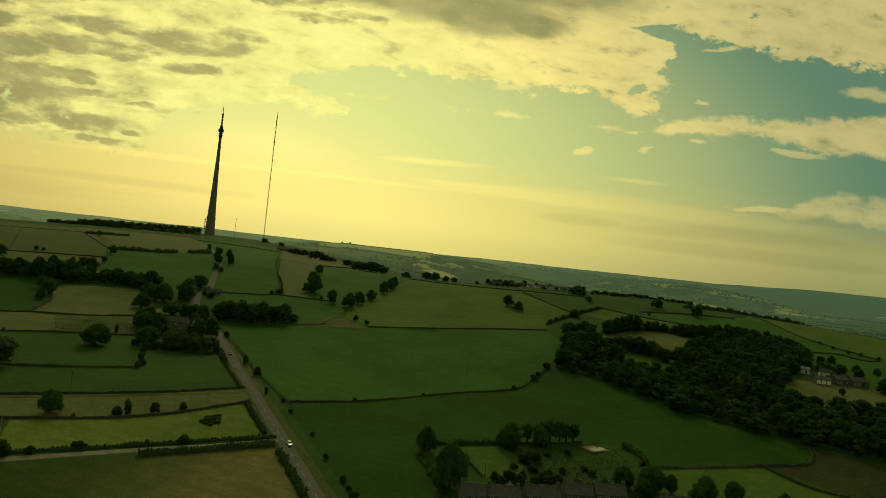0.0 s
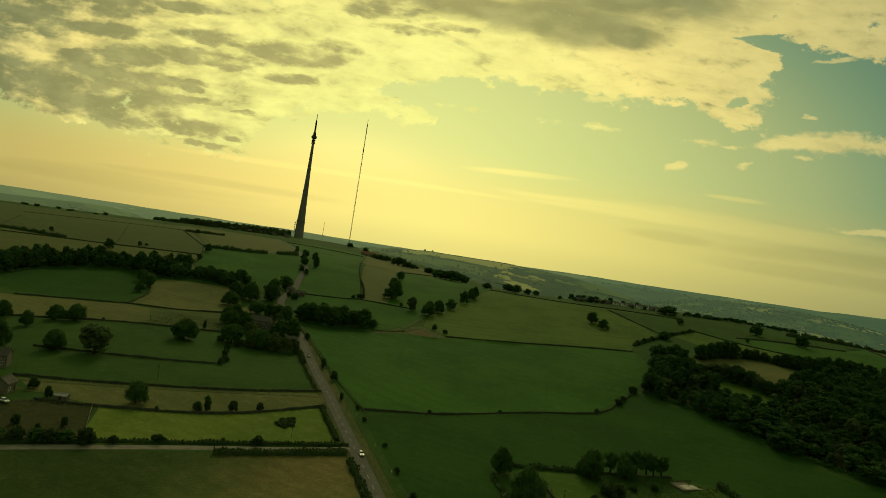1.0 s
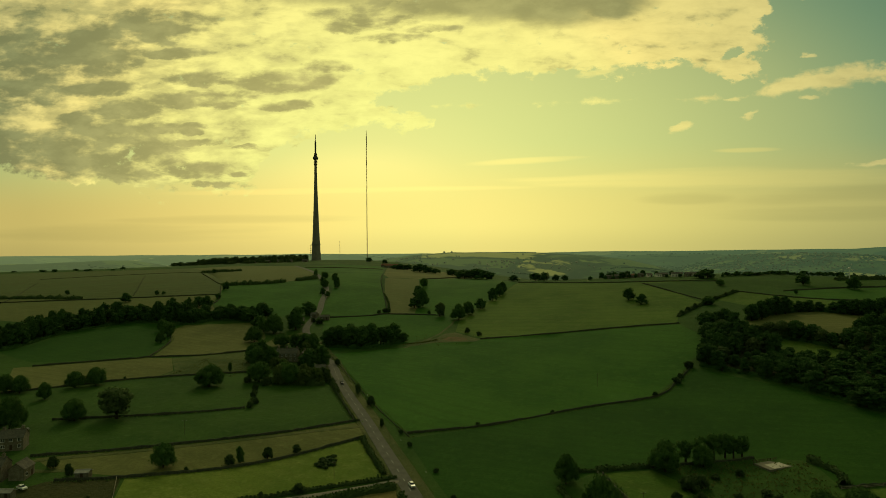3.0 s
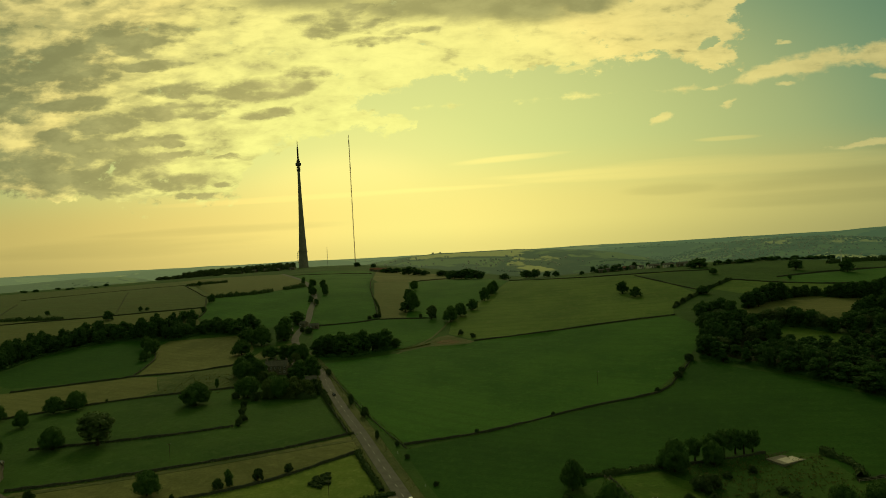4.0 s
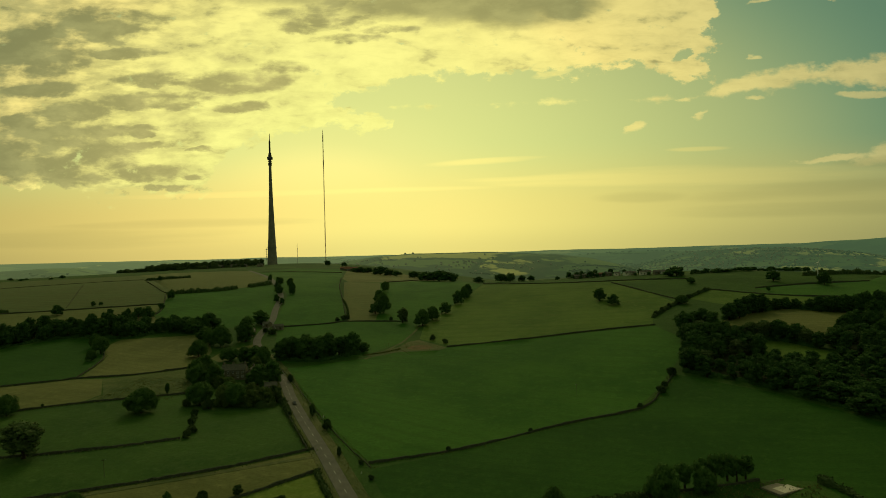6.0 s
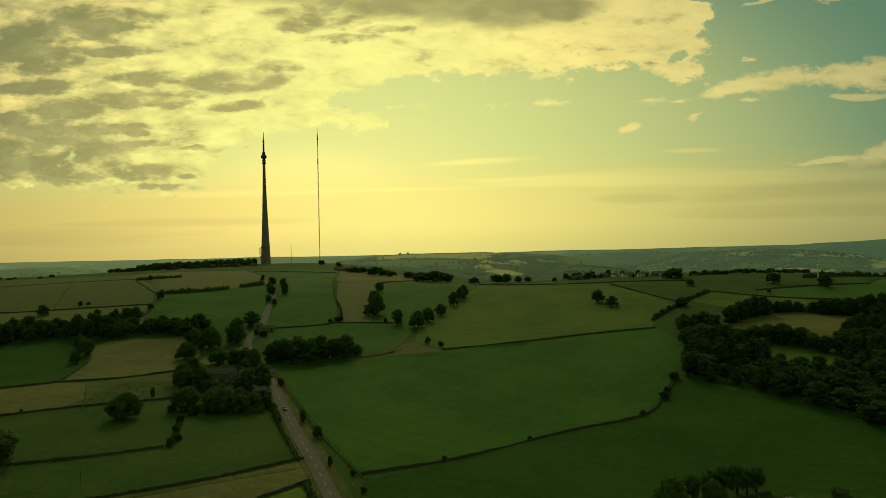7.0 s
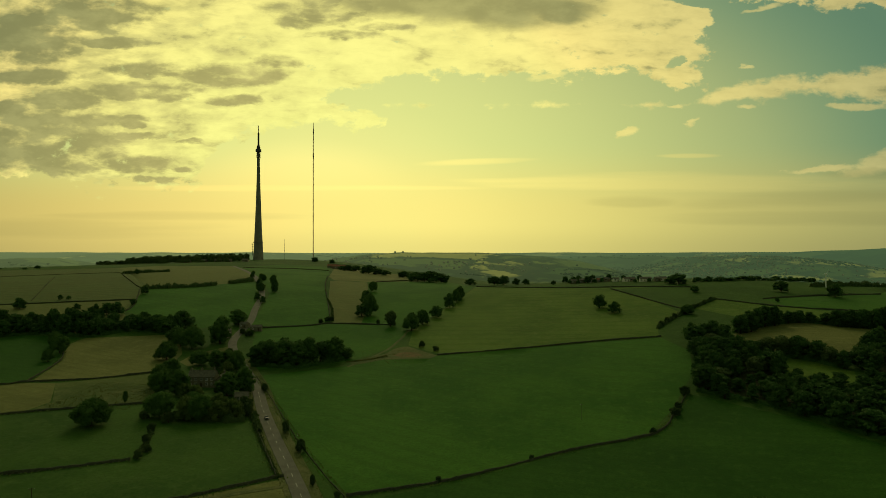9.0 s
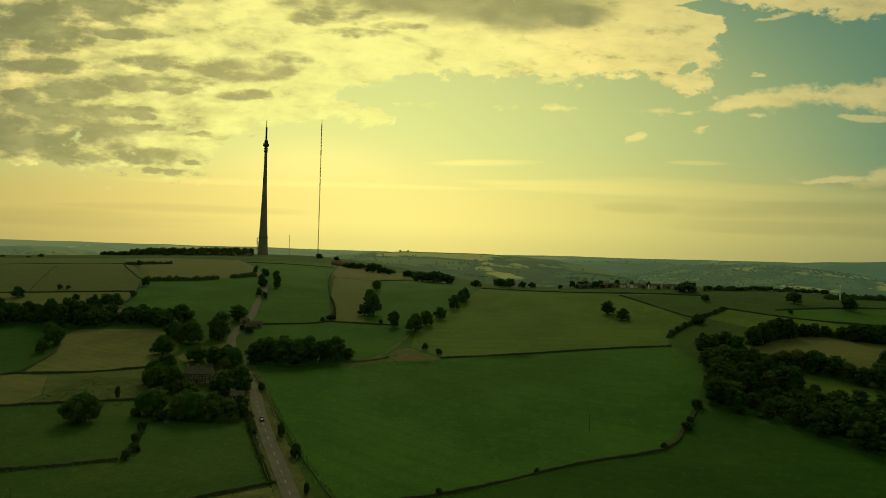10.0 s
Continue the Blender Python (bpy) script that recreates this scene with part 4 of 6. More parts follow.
# ---------------------------------------------------------------- trees
def crown_mesh(name, rng, h, w, low, clumps, per, leaf, mat, shape="round"):
    """Many clumps of leaf sprays about uneven lumps, with gaps between them."""
    verts, faces = [], []
    rows = []
    for i in range(clumps):
        t = (i + 0.5) / clumps
        z = low + (h - low) * (0.12 + 0.80 * t)
        if shape == "cone":
            reach = (1.0 - 0.9 * t) * w / 2
        elif shape == "tall":
            reach = w / 2 * math.sqrt(max(0.05, 1 - abs(1.9 * t - 0.85) ** 2.4)) * rng.uniform(0.72, 1.2)
        else:
            reach = w / 2 * math.sqrt(max(0.06, 1 - abs(1.45 * t - 0.42) ** 2.6)) * rng.uniform(0.80, 1.16)
        a = i * 2.399 + rng.uniform(-0.5, 0.5)
        r = reach * math.sqrt(rng.uniform(0.15, 1.0)) * 0.80
        size = w * rng.uniform(0.08, 0.18) * (1.35 if clumps < 20 else 1.12 if clumps < 30 else 1.0) * (0.6 if shape == "cone" else 1.0)
        rows.append((r * math.cos(a), r * math.sin(a), z, size))
    rows.append((0, 0, low + (h - low) * 0.42, w * 0.30))
    rows.append((0, 0, low + (h - low) * 0.68, w * 0.22))
    ico = bmesh.new()
    bmesh.ops.create_icosphere(ico, subdivisions=1, radius=1.0)
    base = np.array([v.co[:] for v in ico.verts])
    tri = np.array([[v.index for v in f.verts] for f in ico.faces])
    ico.free()
    blocks, count = [], 0
    for cx, cy, cz, s in rows:
        bump = 1 + rng.normal(0, 0.13, len(base))
        body = base * bump[:, None] * np.array((s, s, s * 0.85)) * 0.62 + np.array((cx, cy, cz))
        body[:, 2] = np.maximum(body[:, 2], low * 0.7)
        blocks.append(body)
        faces += [tuple(f) for f in tri + count]
        count += len(body)
        n = rng.normal(0, 1, (per, 3))
        n[:, 2] = n[:, 2] * 0.95 + 0.12
        n /= np.linalg.norm(n, axis=1)[:, None]
        p = np.array((cx, cy, cz)) + n * np.array((s, s, s * 0.9)) * rng.uniform(0.62, 1.18, (per, 1))
        p[:, 2] = np.maximum(p[:, 2], low * 0.6)
        u = np.cross(n, rng.normal(0, 1, (per, 3)))
        u /= np.linalg.norm(u, axis=1)[:, None] + 1e-6
        v = np.cross(n + rng.normal(0, 0.55, (per, 3)), u)
        v /= np.linalg.norm(v, axis=1)[:, None] + 1e-6
        l = leaf * rng.uniform(0.55, 1.4, (per, 1))
        tris = np.stack([p - u * l * 0.6 - v * l * 0.3, p + u * l * 0.6 - v * l * 0.3 - n * l * 0.12, p + v * l * 0.75 + n * l * 0.15], 1).reshape(-1, 3)
        blocks.append(tris)
        faces += [tuple(f) for f in np.arange(len(tris)).reshape(-1, 3) + count]
        count += len(tris)
    verts = np.concatenate(blocks)
    # bring the whole crown to its spread and height
    p = np.array(verts)
    lo, hi = np.percentile(p, 0.1, axis=0), np.percentile(p, 99.9, axis=0)
    p[:, :2] = (p[:, :2] - (lo + hi)[:2] / 2) * w / (hi - lo)[:2].mean()
    p[:, 2] = low * 0.6 + (p[:, 2] - lo[2]) * (h - low * 0.6) / (hi[2] - lo[2])
    return mesh_of(name, p, faces, mat)


def trunk_mesh(rng, h, w, low, r):
    bm = bmesh.new()
    lathe(bm, [(r * 1.5, -0.6), (r * 1.1, 0.4), (r * 0.9, low), (r * 0.6, low + (h - low) * 0.4), (r * 0.15, h * 0.85)], 8)
    for i in range(6):
        a = i * 1.05 + rng.uniform(-0.3, 0.3)
        z = low * 0.9 + (h - low) * rng.uniform(0.0, 0.35)
        reach = w * rng.uniform(0.24, 0.36)
        mid = Vector((math.cos(a) * reach * 0.5, math.sin(a) * reach * 0.5, z + h * 0.12))
        rod(bm, (0, 0, z), mid, r * 0.42, 5, r * 0.30)
        rod(bm, mid, (math.cos(a + 0.3) * reach, math.sin(a + 0.3) * reach, z + h * 0.26), r * 0.3, 5, r * 0.1)
    return bm


PROTO = {}


def tree_kind(key, seed, h, w, low, clumps, per, leaf, mat, shape="round"):
    rng = np.random.default_rng(seed)
    crown = crown_mesh("crown", rng, h, w, low, clumps, per, leaf, mat, shape)
    bm = trunk_mesh(rng, h, w, low, 0.030 * h + 0.1)
    trunk = bpy.data.meshes.new("trunk")
    bm.to_mesh(trunk)
    bm.free()
    trunk.materials.append(BARK)
    PROTO[key] = (h, w, trunk, crown)


for i in range(3):
    tree_kind(("oak", i), 20 + i, 14, 18, 2.0, 56, 230, 0.68, LEAF)
    tree_kind(("sycamore", i), 90 + i, 12, 12, 0.8, 36, 190, 0.55, LEAFOLIVE)
    tree_kind(("tall", i), 30 + i, 16, 11, 1.0, 40, 180, 0.62, LEAF, "tall")
    tree_kind(("wood", i), 40 + i, 16, 13, 1.0, 22, 100, 0.9, LEAFDARK, "tall")
    tree_kind(("deepwood", i), 44 + i, 16, 13, 1.0, 18, 62, 1.1, LEAFDARK, "tall")
    tree_kind(("far", i), 50 + i, 14, 16, 0.8, 16, 48, 1.5, LEAFDARK)
    tree_kind(("bush", i), 60 + i, 4, 5, 0.2, 14, 110, 0.5, HEDGELEAF)
for i in range(2):
    tree_kind(("pale", i), 70 + i, 15, 13, 2.6, 24, 150, 0.7, LEAFPALE, "tall")
    tree_kind(("open", i), 74 + i, 11, 8, 3.6, 12, 120, 0.6, LEAF, "tall")
    tree_kind(("larch", i), 78 + i, 17, 8, 1.0, 18, 90, 0.9, LEAFDARK, "cone")

WORDS = {
    "oak": ("broad dark green oak with a full rounded crown", "tree"),
    "sycamore": ("broad olive-green tree with a loose leafy crown", "tree"),
    "tall": ("tall dark green tree with a dense leafy crown", "tree"),
    "wood": ("dark broadleaf tree in dense mixed woodland", "tree"),
    "far": ("dark rounded tree on the hillside", "tree"),
    "bush": ("small dark hawthorn bush in rough grass", "bush"),
    "pale": ("pale green ash tree with an airy crown", "tree"),
    "open": ("slender garden tree with a bare trunk below its crown", "tree"),
    "larch": ("dark pointed conifer standing in the wood", "tree"),
}
TREE_RNG = np.random.default_rng(9)


MASS = {}


def massed(kind, x, y, w, h, heap):
    """A tree too deep in a wood to be told apart: its leaves and trunk go into one heap."""
    options = [k for k in PROTO if k[0] == kind]
    ph, pw, trunk, crown = PROTO[options[int(TREE_RNG.integers(len(options)))]]
    m = Matrix.LocRotScale((x, y, ground_z(x, y)), Euler((0, 0, TREE_RNG.uniform(0, 6.28))), (w / pw, w / pw, h / ph))
    MASS.setdefault(heap, []).append((crown, m))


def heap_up(heap, label, mat=None):
    verts, loops, sizes = [], [], []
    count = 0
    for crown, m in MASS[heap]:
        co = np.empty(len(crown.vertices) * 3, np.float32)
        crown.vertices.foreach_get("co", co)
        r = np.array(m)
        verts.append(co.reshape(-1, 3) @ r[:3, :3].T + r[:3, 3])
        li = np.empty(len(crown.loops), np.int32)
        crown.loops.foreach_get("vertex_index", li)
        loops.append(li + count)
        ls = np.empty(len(crown.polygons), np.int32)
        crown.polygons.foreach_get("loop_total", ls)
        sizes.append(ls)
        count += len(crown.vertices)
    verts, loops, sizes = np.concatenate(verts), np.concatenate(loops), np.concatenate(sizes)
    me = bpy.data.meshes.new(heap)
    me.vertices.add(len(verts))
    me.vertices.foreach_set("co", verts.astype(np.float32).ravel())
    me.loops.add(len(loops))
    me.loops.foreach_set("vertex_index", loops)
    me.polygons.add(len(sizes))
    me.polygons.foreach_set("loop_start", np.r_[0, np.cumsum(sizes)[:-1]].astype(np.int32))
    me.update(calc_edges=True)
    me.materials.append(mat or LEAFDARK)
    tagged(new(heap, me), label, "woodland", kind="stuff")


def tree(kind, x, y, w, h, label="", group="", lift=0.0):
    options = [k for k in PROTO if k[0] == kind]
    key = options[int(TREE_RNG.integers(len(options)))]
    ph, pw, trunk, crown = PROTO[key]
    ob = new("bush" if kind == "bush" else "tree")
    ob.empty_display_size = 0.5
    m = Matrix.LocRotScale((x, y, ground_z(x, y) + lift), Euler((0, 0, TREE_RNG.uniform(0, 6.28))), (w / pw, w / pw, h / ph))
    ob.matrix_world = m
    part("trunk", trunk, None, ob)
    part("crown", crown, None, ob)
    words, cat = WORDS[kind]
    return tagged(ob, label or words, cat, group)


def grove(kind_list, rows, label="", group=""):
    for row in rows:
        x, y, w, h = row[:4]
        tree(kind_list[int(TREE_RNG.integers(len(kind_list)))], x, y, w * 1.0, h * 1.04, label, group)


# trees that stand alone in the pastures beside the road
tree("oak", -183, 370, 15.8, 13.2, "large rounded oak standing alone in pasture")
tree("oak", -141, 258, 9.6, 9.7, "rounded dark oak beside the field wall")
grove(["oak"], [(-259, 356, 11.0, 9), (-250, 362, 12.2, 10.4), (-256, 330, 7.6, 9.1), (-213, 299, 11.6, 10.2), (-232, 282, 15.0, 15.0), (-290, 341, 10.5, 10.5), (-281, 341, 10, 9.8)], group="pasture trees")
tree("pale", -196, 306, 16.5, 15.5, "large pale sycamore beside the field wall", "pasture trees")
grove(["bush"], [(-142, 337, 3.8, 3.6), (-142, 344, 3.3, 3.2), (-148, 353, 3.2, 3.9), (-153, 367, 3.5, 3.9), (-117, 266, 4.5, 4.2), (-105, 275, 4.4, 4.9), (-96, 284, 4.2, 3.6),
                 (-130, 256, 1.8, 2.1), (-242, 377, 1.9, 2.1), (-112, 229, 4.2, 3.1), (-81, 248, 4.6, 3.6), (-132, 216, 4.9, 4.4), (-124, 219, 3, 3), (-93, 242, 1.9, 2),
                 (-114, 229, 2.8, 2.6), (-129, 443, 2.5, 3.9), (-68, 324, 2.2, 4), (-170, 243, 3.3, 4.6), (-181, 248, 4.2, 4.9), (-160, 215, 3.5, 3.6), (-168, 208, 3.6, 4.1), (-178, 202, 3.2, 3.9), (-150, 214, 2.6, 3),
                 (-146, 222, 2.8, 3.9), (-57, 316, 2.3, 2.2), (-50, 302, 2.2, 2), (-34, 276, 2.2, 1.8), (-24, 252, 2.6, 2.5), (-14, 232, 3, 2.7), (-8, 218, 3.5, 3.1), (-11, 226, 2.4, 2.1)],
      group="hedge bushes")
grove(["tall"], [(-114, 269, 3.4, 6.6), (-190, 409, 2.7, 5.7)], "small upright tree beside a field wall", "hedge bushes")
grove(["bush"], [(-94.5, 375, 4.0, 5.8), (-81.5, 354, 4.4, 5.4), (-127, 440, 3.2, 4.3)], "dark round bush beside the road", "roadside bushes")
grove(["oak"], [(-289, 487, 7.7, 7.8), (-296, 508, 11.4, 12.1), (-311, 524, 8.4, 10.4)], "dark tree at a field corner", "pasture trees")
for i in range(14):
    a, r = i * 2.4, 1.1 * math.sqrt(i)
    tree("bush", -80 + r * math.cos(a) * 0.9, 277 + r * math.sin(a) * 1.7, 3.0, 1.2, "low bramble thicket in the grazed field", "bramble thicket")

grove(["tall", "bush"], [(-131, 214, 6.5, 5.8), (-137, 212, 5.6, 4.2), (-141, 209, 5.8, 4.6), (-145, 207, 6.2, 4.4), (-150, 204, 6.0, 5.0), (-155, 201, 6.4, 4.6), (-160, 198, 6.0, 5.2), (-165, 195, 6.6, 5.4), (-171, 191, 6.4, 5.0), (-178, 187, 7.0, 5.6), (-186, 182, 7.2, 5.8)],
      "dense dark thorn tree in the lane hedge", "hedge bushes")

# the copse round the farmhouse
grove(["oak", "tall"], [(-202, 553, 16.0, 19.9), (-211, 612, 14.5, 12.6), (-177, 489, 10.7, 11.5), (-190, 494, 12.6, 9.3), (-168, 487, 12.6, 11.8), (-159, 479, 12.0, 13.6), (-144, 428, 12.6, 12.6), (-137, 435, 11.2, 14.1),
                        (-218, 504, 14.1, 12.3), (-206, 481, 7.5, 5.0), (-215, 535, 16.7, 16.7), (-235, 550, 13.5, 11.6), (-226, 540, 12.0, 12.5), (-258, 576, 14.4, 12.3), (-181, 427, 11.0, 12.0), (-170, 426, 10.5, 13.5),
                        (-188, 440, 12.0, 12.5), (-160, 387, 13.6, 11.6), (-139, 385, 10.6, 12.0),
                        (-148, 396, 10.4, 10.2), (-196, 470, 9.1, 9.4)], "dense dark tree in the copse round the farmhouse", "farm copse")
grove(["sycamore"], [(-159, 422, 9.2, 7.0), (-165, 422, 8.5, 7.4), (-146, 384, 9.4, 11.3), (-131, 386, 9.3, 9.3), (-125, 391, 9.0, 9.4), (-136, 399, 9.6, 9.4), (-152, 436, 5.0, 4.6), (-161, 470, 9.0, 9.0)], "loose olive-green tree beside the farmhouse", "farm copse")
grove(["bush"], [(-116, 393, 3.8, 3.1), (-121, 396, 6.6, 6.4), (-152, 380, 5.6, 5.0), (-166, 384, 4.9, 3.7), (-172, 432, 5, 4.7), (-152, 434, 4.4, 3.9), (-124, 408, 5.0, 4.6), (-129, 414, 5.0, 4.4), (-181, 521, 6.2, 5.3), (-189, 579, 6.9, 4.9), (-197, 585, 5.0, 4.0)],
      "leafy garden shrub near the farmhouse", "garden shrubs")
# the copse across the road
grove(["tall", "wood"], [(-153, 500, 13.6, 12.8), (-146, 503, 13.8, 14.8), (-137, 501, 14.9, 16.4), (-127, 500, 14.1, 15.5), (-121, 507, 14.3, 17.1), (-115, 514, 13.4, 13.1), (-106, 515, 13.5, 16.2), (-99, 523, 9.8, 7.1),
                         (-150, 512, 12.9, 13.8), (-140, 514, 13, 14.9), (-130, 513, 13.2, 14), (-112, 522, 11.6, 12.1), (-158, 516, 10.9, 11.8)], "dark tree in the roadside copse", "roadside copse")
# hedgerow trees on the slope
grove(["oak", "far"], [(-115, 662, 14.8, 10.7), (-108, 667, 14.8, 19.5), (-119, 712, 13.8, 14.3), (-116, 690, 11.8, 14.3), (-127, 790, 8.9, 11.3), (-129, 812, 7.9, 8.2), (-63, 609, 14.1, 14.5), (-56, 630, 12.6, 12.4),
                       (-46, 657, 11.7, 10.9), (-36, 698, 11.2, 14), (-30, 725, 10.2, 13.5), (-27, 742, 10.7, 13.5), (101, 658, 12.5, 12.3), (109, 636, 11.3, 9.7), (164, 616, 11.3, 7.5), (202, 710, 8.8, 6),
                       (254, 655, 3.9, 4.3), (281, 705, 13.7, 10.5), (319, 684, 15, 12.6)], "dark hedgerow tree on the green slope", "hedgerow trees")
tree("pale", -83, 624, 11, 13.9, "pale airy ash tree in pasture", "hedgerow trees")
grove(["bush"], [(-95, 633, 4, 4.1), (-140, 640, 7.7, 4), (-146, 632, 5.7, 3.5), (-49, 553, 4.5, 4.7), (-38, 540, 4.1, 3.7), (72, 384, 3.3, 2.6), (88, 404, 4.8, 3.6), (92, 412, 3.8, 3.2), (101, 430, 5.7, 4.5),
                 (132, 578, 4.8, 4), (140, 590, 4.8, 4), (150, 604, 4.7, 4), (176, 636, 4.7, 4), (190, 652, 4.6, 4), (200, 664, 4.6, 3.9), (-22, 333, 2.6, 2.1), (15, 357, 2.4, 1.9)], group="slope bushes")
grove(["far"], [(-422, 632, 12.5, 10.0), (-415, 677, 5.4, 5.2), (-409, 680, 4.2, 3.6), (-372, 638, 7.2, 5.4), (-345, 624, 6.9, 9.2), (-335, 624, 11.4, 10.3), (-323, 620, 14.6, 12.4), (-336, 668, 7.3, 5.5), (-353, 718, 7.8, 9.1),
                (-470, 905, 7.8, 7.3), (-600, 640, 5.4, 6.5), (-520, 668, 5.3, 5.5)], "dark tree on the dry hillside", "hillside trees")
# beside the upper road
grove(["far", "tall"], [(-246, 760, 9.1, 10.2), (-230, 760, 8.6, 9.5), (-240, 790, 8.6, 9.5), (-262, 800, 7.8, 8.6), (-256, 830, 8.6, 9.4), (-275, 850, 7.8, 7.8), (-300, 880, 6.5, 7.0), (-232, 712, 7.2, 7.8),
                        (-222, 700, 6.6, 7.0), (-284, 868, 6.6, 7.0), (-318, 930, 5.2, 5.4)], "dark roadside tree below the crest", "upper road trees")
# the long belt on the left
belt = np.random.default_rng(3)
path_q, path_d = along([(-470, 380), (-420, 420), (-392, 470), (-390, 508), (-356, 553), (-307, 556), (-287, 577), (-250, 577)], 7.5)
for c, w in zip(path_q, path_d):
    s = np.array((-w[1], w[0]))
    for off in (0, 9, 18):
        x, y = c + s * (off + belt.uniform(-3, 3)) + w * belt.uniform(-3, 3)
        kind, w_, h_ = "wood" if belt.random() < 0.6 else "far", belt.uniform(9, 15), belt.uniform(10, 18.5) * (0.78 if c[0] > -310 else 1.0)
        if off:
            massed("deepwood" if kind == "wood" else kind, x, y, w_, h_, "field_belt")
        else:
            tree(kind, x, y, w_, h_, "dark tree in a long field belt", "tree belt")
grove(["wood"], [(-333, 600, 8.9, 11.5), (-340, 580, 8.6, 14.8), (-322, 594, 8.2, 12.5), (-420, 540, 6.9, 11.7)], "tall dark tree rising above the belt", "tree belt")


# the wood on the slope to the right: every trunk stands inside the wood's outline and outside its glades
def inside(p, ring):
    x, y, odd = p[0], p[1], False
    for (x0, y0), (x1, y1) in zip(ring, ring[1:] + ring[:1]):
        if (y0 > y) != (y1 > y) and x < (x1 - x0) * (y - y0) / (y1 - y0) + x0:
            odd = not odd
    return odd


WOOD = [(106, 433), (138, 400), (166, 350), (198, 320), (240, 292), (300, 262), (396, 262), (412, 330), (335, 354), (264, 360), (243, 378), (248, 406), (285, 440), (320, 480), (345, 540), (310, 562), (286, 545),
        (252, 503), (224, 480), (207, 461), (200, 446), (190, 433), (179, 428), (167, 438), (161, 468), (158, 500), (150, 552), (141, 548), (132, 506), (119, 462)]
GLADE = [(160, 492), (182, 474), (198, 448), (190, 433), (179, 428), (167, 438), (161, 468)]
wood_rng = np.random.default_rng(12)
placed = []
WOOD_EDGE = [tuple(p) for p in along([(132, 520), (119, 462), (106, 433), (138, 400), (166, 350), (198, 320), (240, 292), (300, 262)], 5.0)[0]]
for _ in range(6000):
    p = (wood_rng.uniform(105, 400), wood_rng.uniform(260, 562))
    if not inside(p, WOOD) or inside(p, GLADE):
        continue
    if any((p[0] - a) ** 2 + (p[1] - b) ** 2 < 53 for a, b in placed):
        continue
    placed.append(p)
    pick = wood_rng.random()
    kind = "larch" if pick < 0.14 else "pale" if pick < 0.19 else "wood"
    w = wood_rng.uniform(8, 15.5) if kind != "larch" else wood_rng.uniform(6.5, 8.5)
    h = wood_rng.uniform(7.5, 14.5)
    if p[1] < 440 and 160 < p[0] < 205 or p[0] > 235 and p[1] < 372:
        h = min(h * 0.8, 10.5)
    if 120 < p[0] < 200 and 385 < p[1] < 445:
        h = min(h, 5.5 + 0.17 * max(0.0, 438 - p[1]))
        w = min(w, h * 1.15)
    depth = min(math.hypot(p[0] - a, p[1] - b) for a, b in WOOD_EDGE)
    if depth < 13 or kind != "wood" and p[0] < 250:
        tree(kind, *p, w, h, "", "hillside wood")
    else:
        massed("deepwood" if kind != "larch" else kind, *p, w, h, "hillside_woodland")
grove(["wood"], [(176, 542, 11, 12.5), (185, 546, 11, 13.2), (193, 556, 11.5, 13.8), (201, 561, 11.5, 15), (209, 563, 11, 14.2), (222, 570, 10, 8.8), (230, 571, 9.5, 9.2), (238, 571, 9.5, 7.6), (246, 565, 9.5, 8.2),
                 (250, 557, 10.5, 11.6), (257, 553, 11, 12.2), (264, 551, 11, 13), (272, 550, 11, 13.6), (279, 549, 11.5, 15.2), (288, 550, 12, 15.8), (298, 554, 12, 14.5), (309, 558, 11.5, 13.5), (320, 562, 11, 12.5), (334, 566, 11, 12)], "dark tree in the belt above the glade", "upper belt")
grove(["wood"], [(180, 553, 10, 10.5), (190, 562, 10, 11.4), (200, 569, 10.5, 12), (212, 571, 9, 9), (256, 562, 9.5, 10), (268, 559, 10, 11), (282, 558, 10.5, 12.6), (302, 562, 11, 12), (316, 569, 10, 11)], "dark tree in the belt above the glade", "upper belt")
grove(["wood", "pale"], [(162, 492, 9, 7.8), (169, 487, 11, 10.5), (176, 482, 11.5, 12), (183, 476, 11.5, 12.8), (189, 469, 11, 11.8), (192, 461, 10, 10.2), (195, 453, 9.5, 9.8), (165, 488, 8.5, 8.4), (180, 479, 10, 11)], "dark tree in the strip beside the glade", "glade strip")
tree("wood", 300, 268, 13, 12, "tall dark tree at the wood's lower edge", "hillside wood")

# trees among the houses along the crest
grove(["far"], [(80, 828, 5.8, 4.8), (99, 828, 5.8, 4.5), (108, 824, 5.0, 3.7), (126, 818, 5.7, 4.5), (135, 822, 5.0, 5.2), (166, 794, 4.2, 3.7), (180, 788, 4.8, 4.4), (210, 772, 4.8, 3.6), (222, 770, 4.0, 2.9), (96, 846, 8.1, 8.4), (112, 846, 8.1, 8.4), (128, 840, 8.0, 8.3), (146, 834, 8.0, 8.3), (160, 822, 6.3, 6.6), (176, 814, 6.3, 6.6)], "dark garden tree among crest houses", "crest trees")
hedge([(174, 545), (196, 562), (222, 572), (240, 571), (257, 556), (284, 553), (336, 568)], 5, 3, "dense undergrowth below a tree belt", LEAFDARK, 0.5)
hedge([(160, 494), (174, 484), (186, 474), (195, 455)], 5, 3, "dense undergrowth below the glade trees", LEAFDARK, 0.5)
hedge([(-156, 497), (-140, 496), (-124, 496), (-112, 508), (-100, 518)], 4, 2.4, "dense undergrowth at the copse edge", LEAFDARK, 0.5)
hedge([(109, 434), (139, 402), (167, 352), (199, 322), (240, 294), (300, 264)], 2.6, 1.6, "dense bramble edge of the hillside wood", LEAFDARK, 0.6)
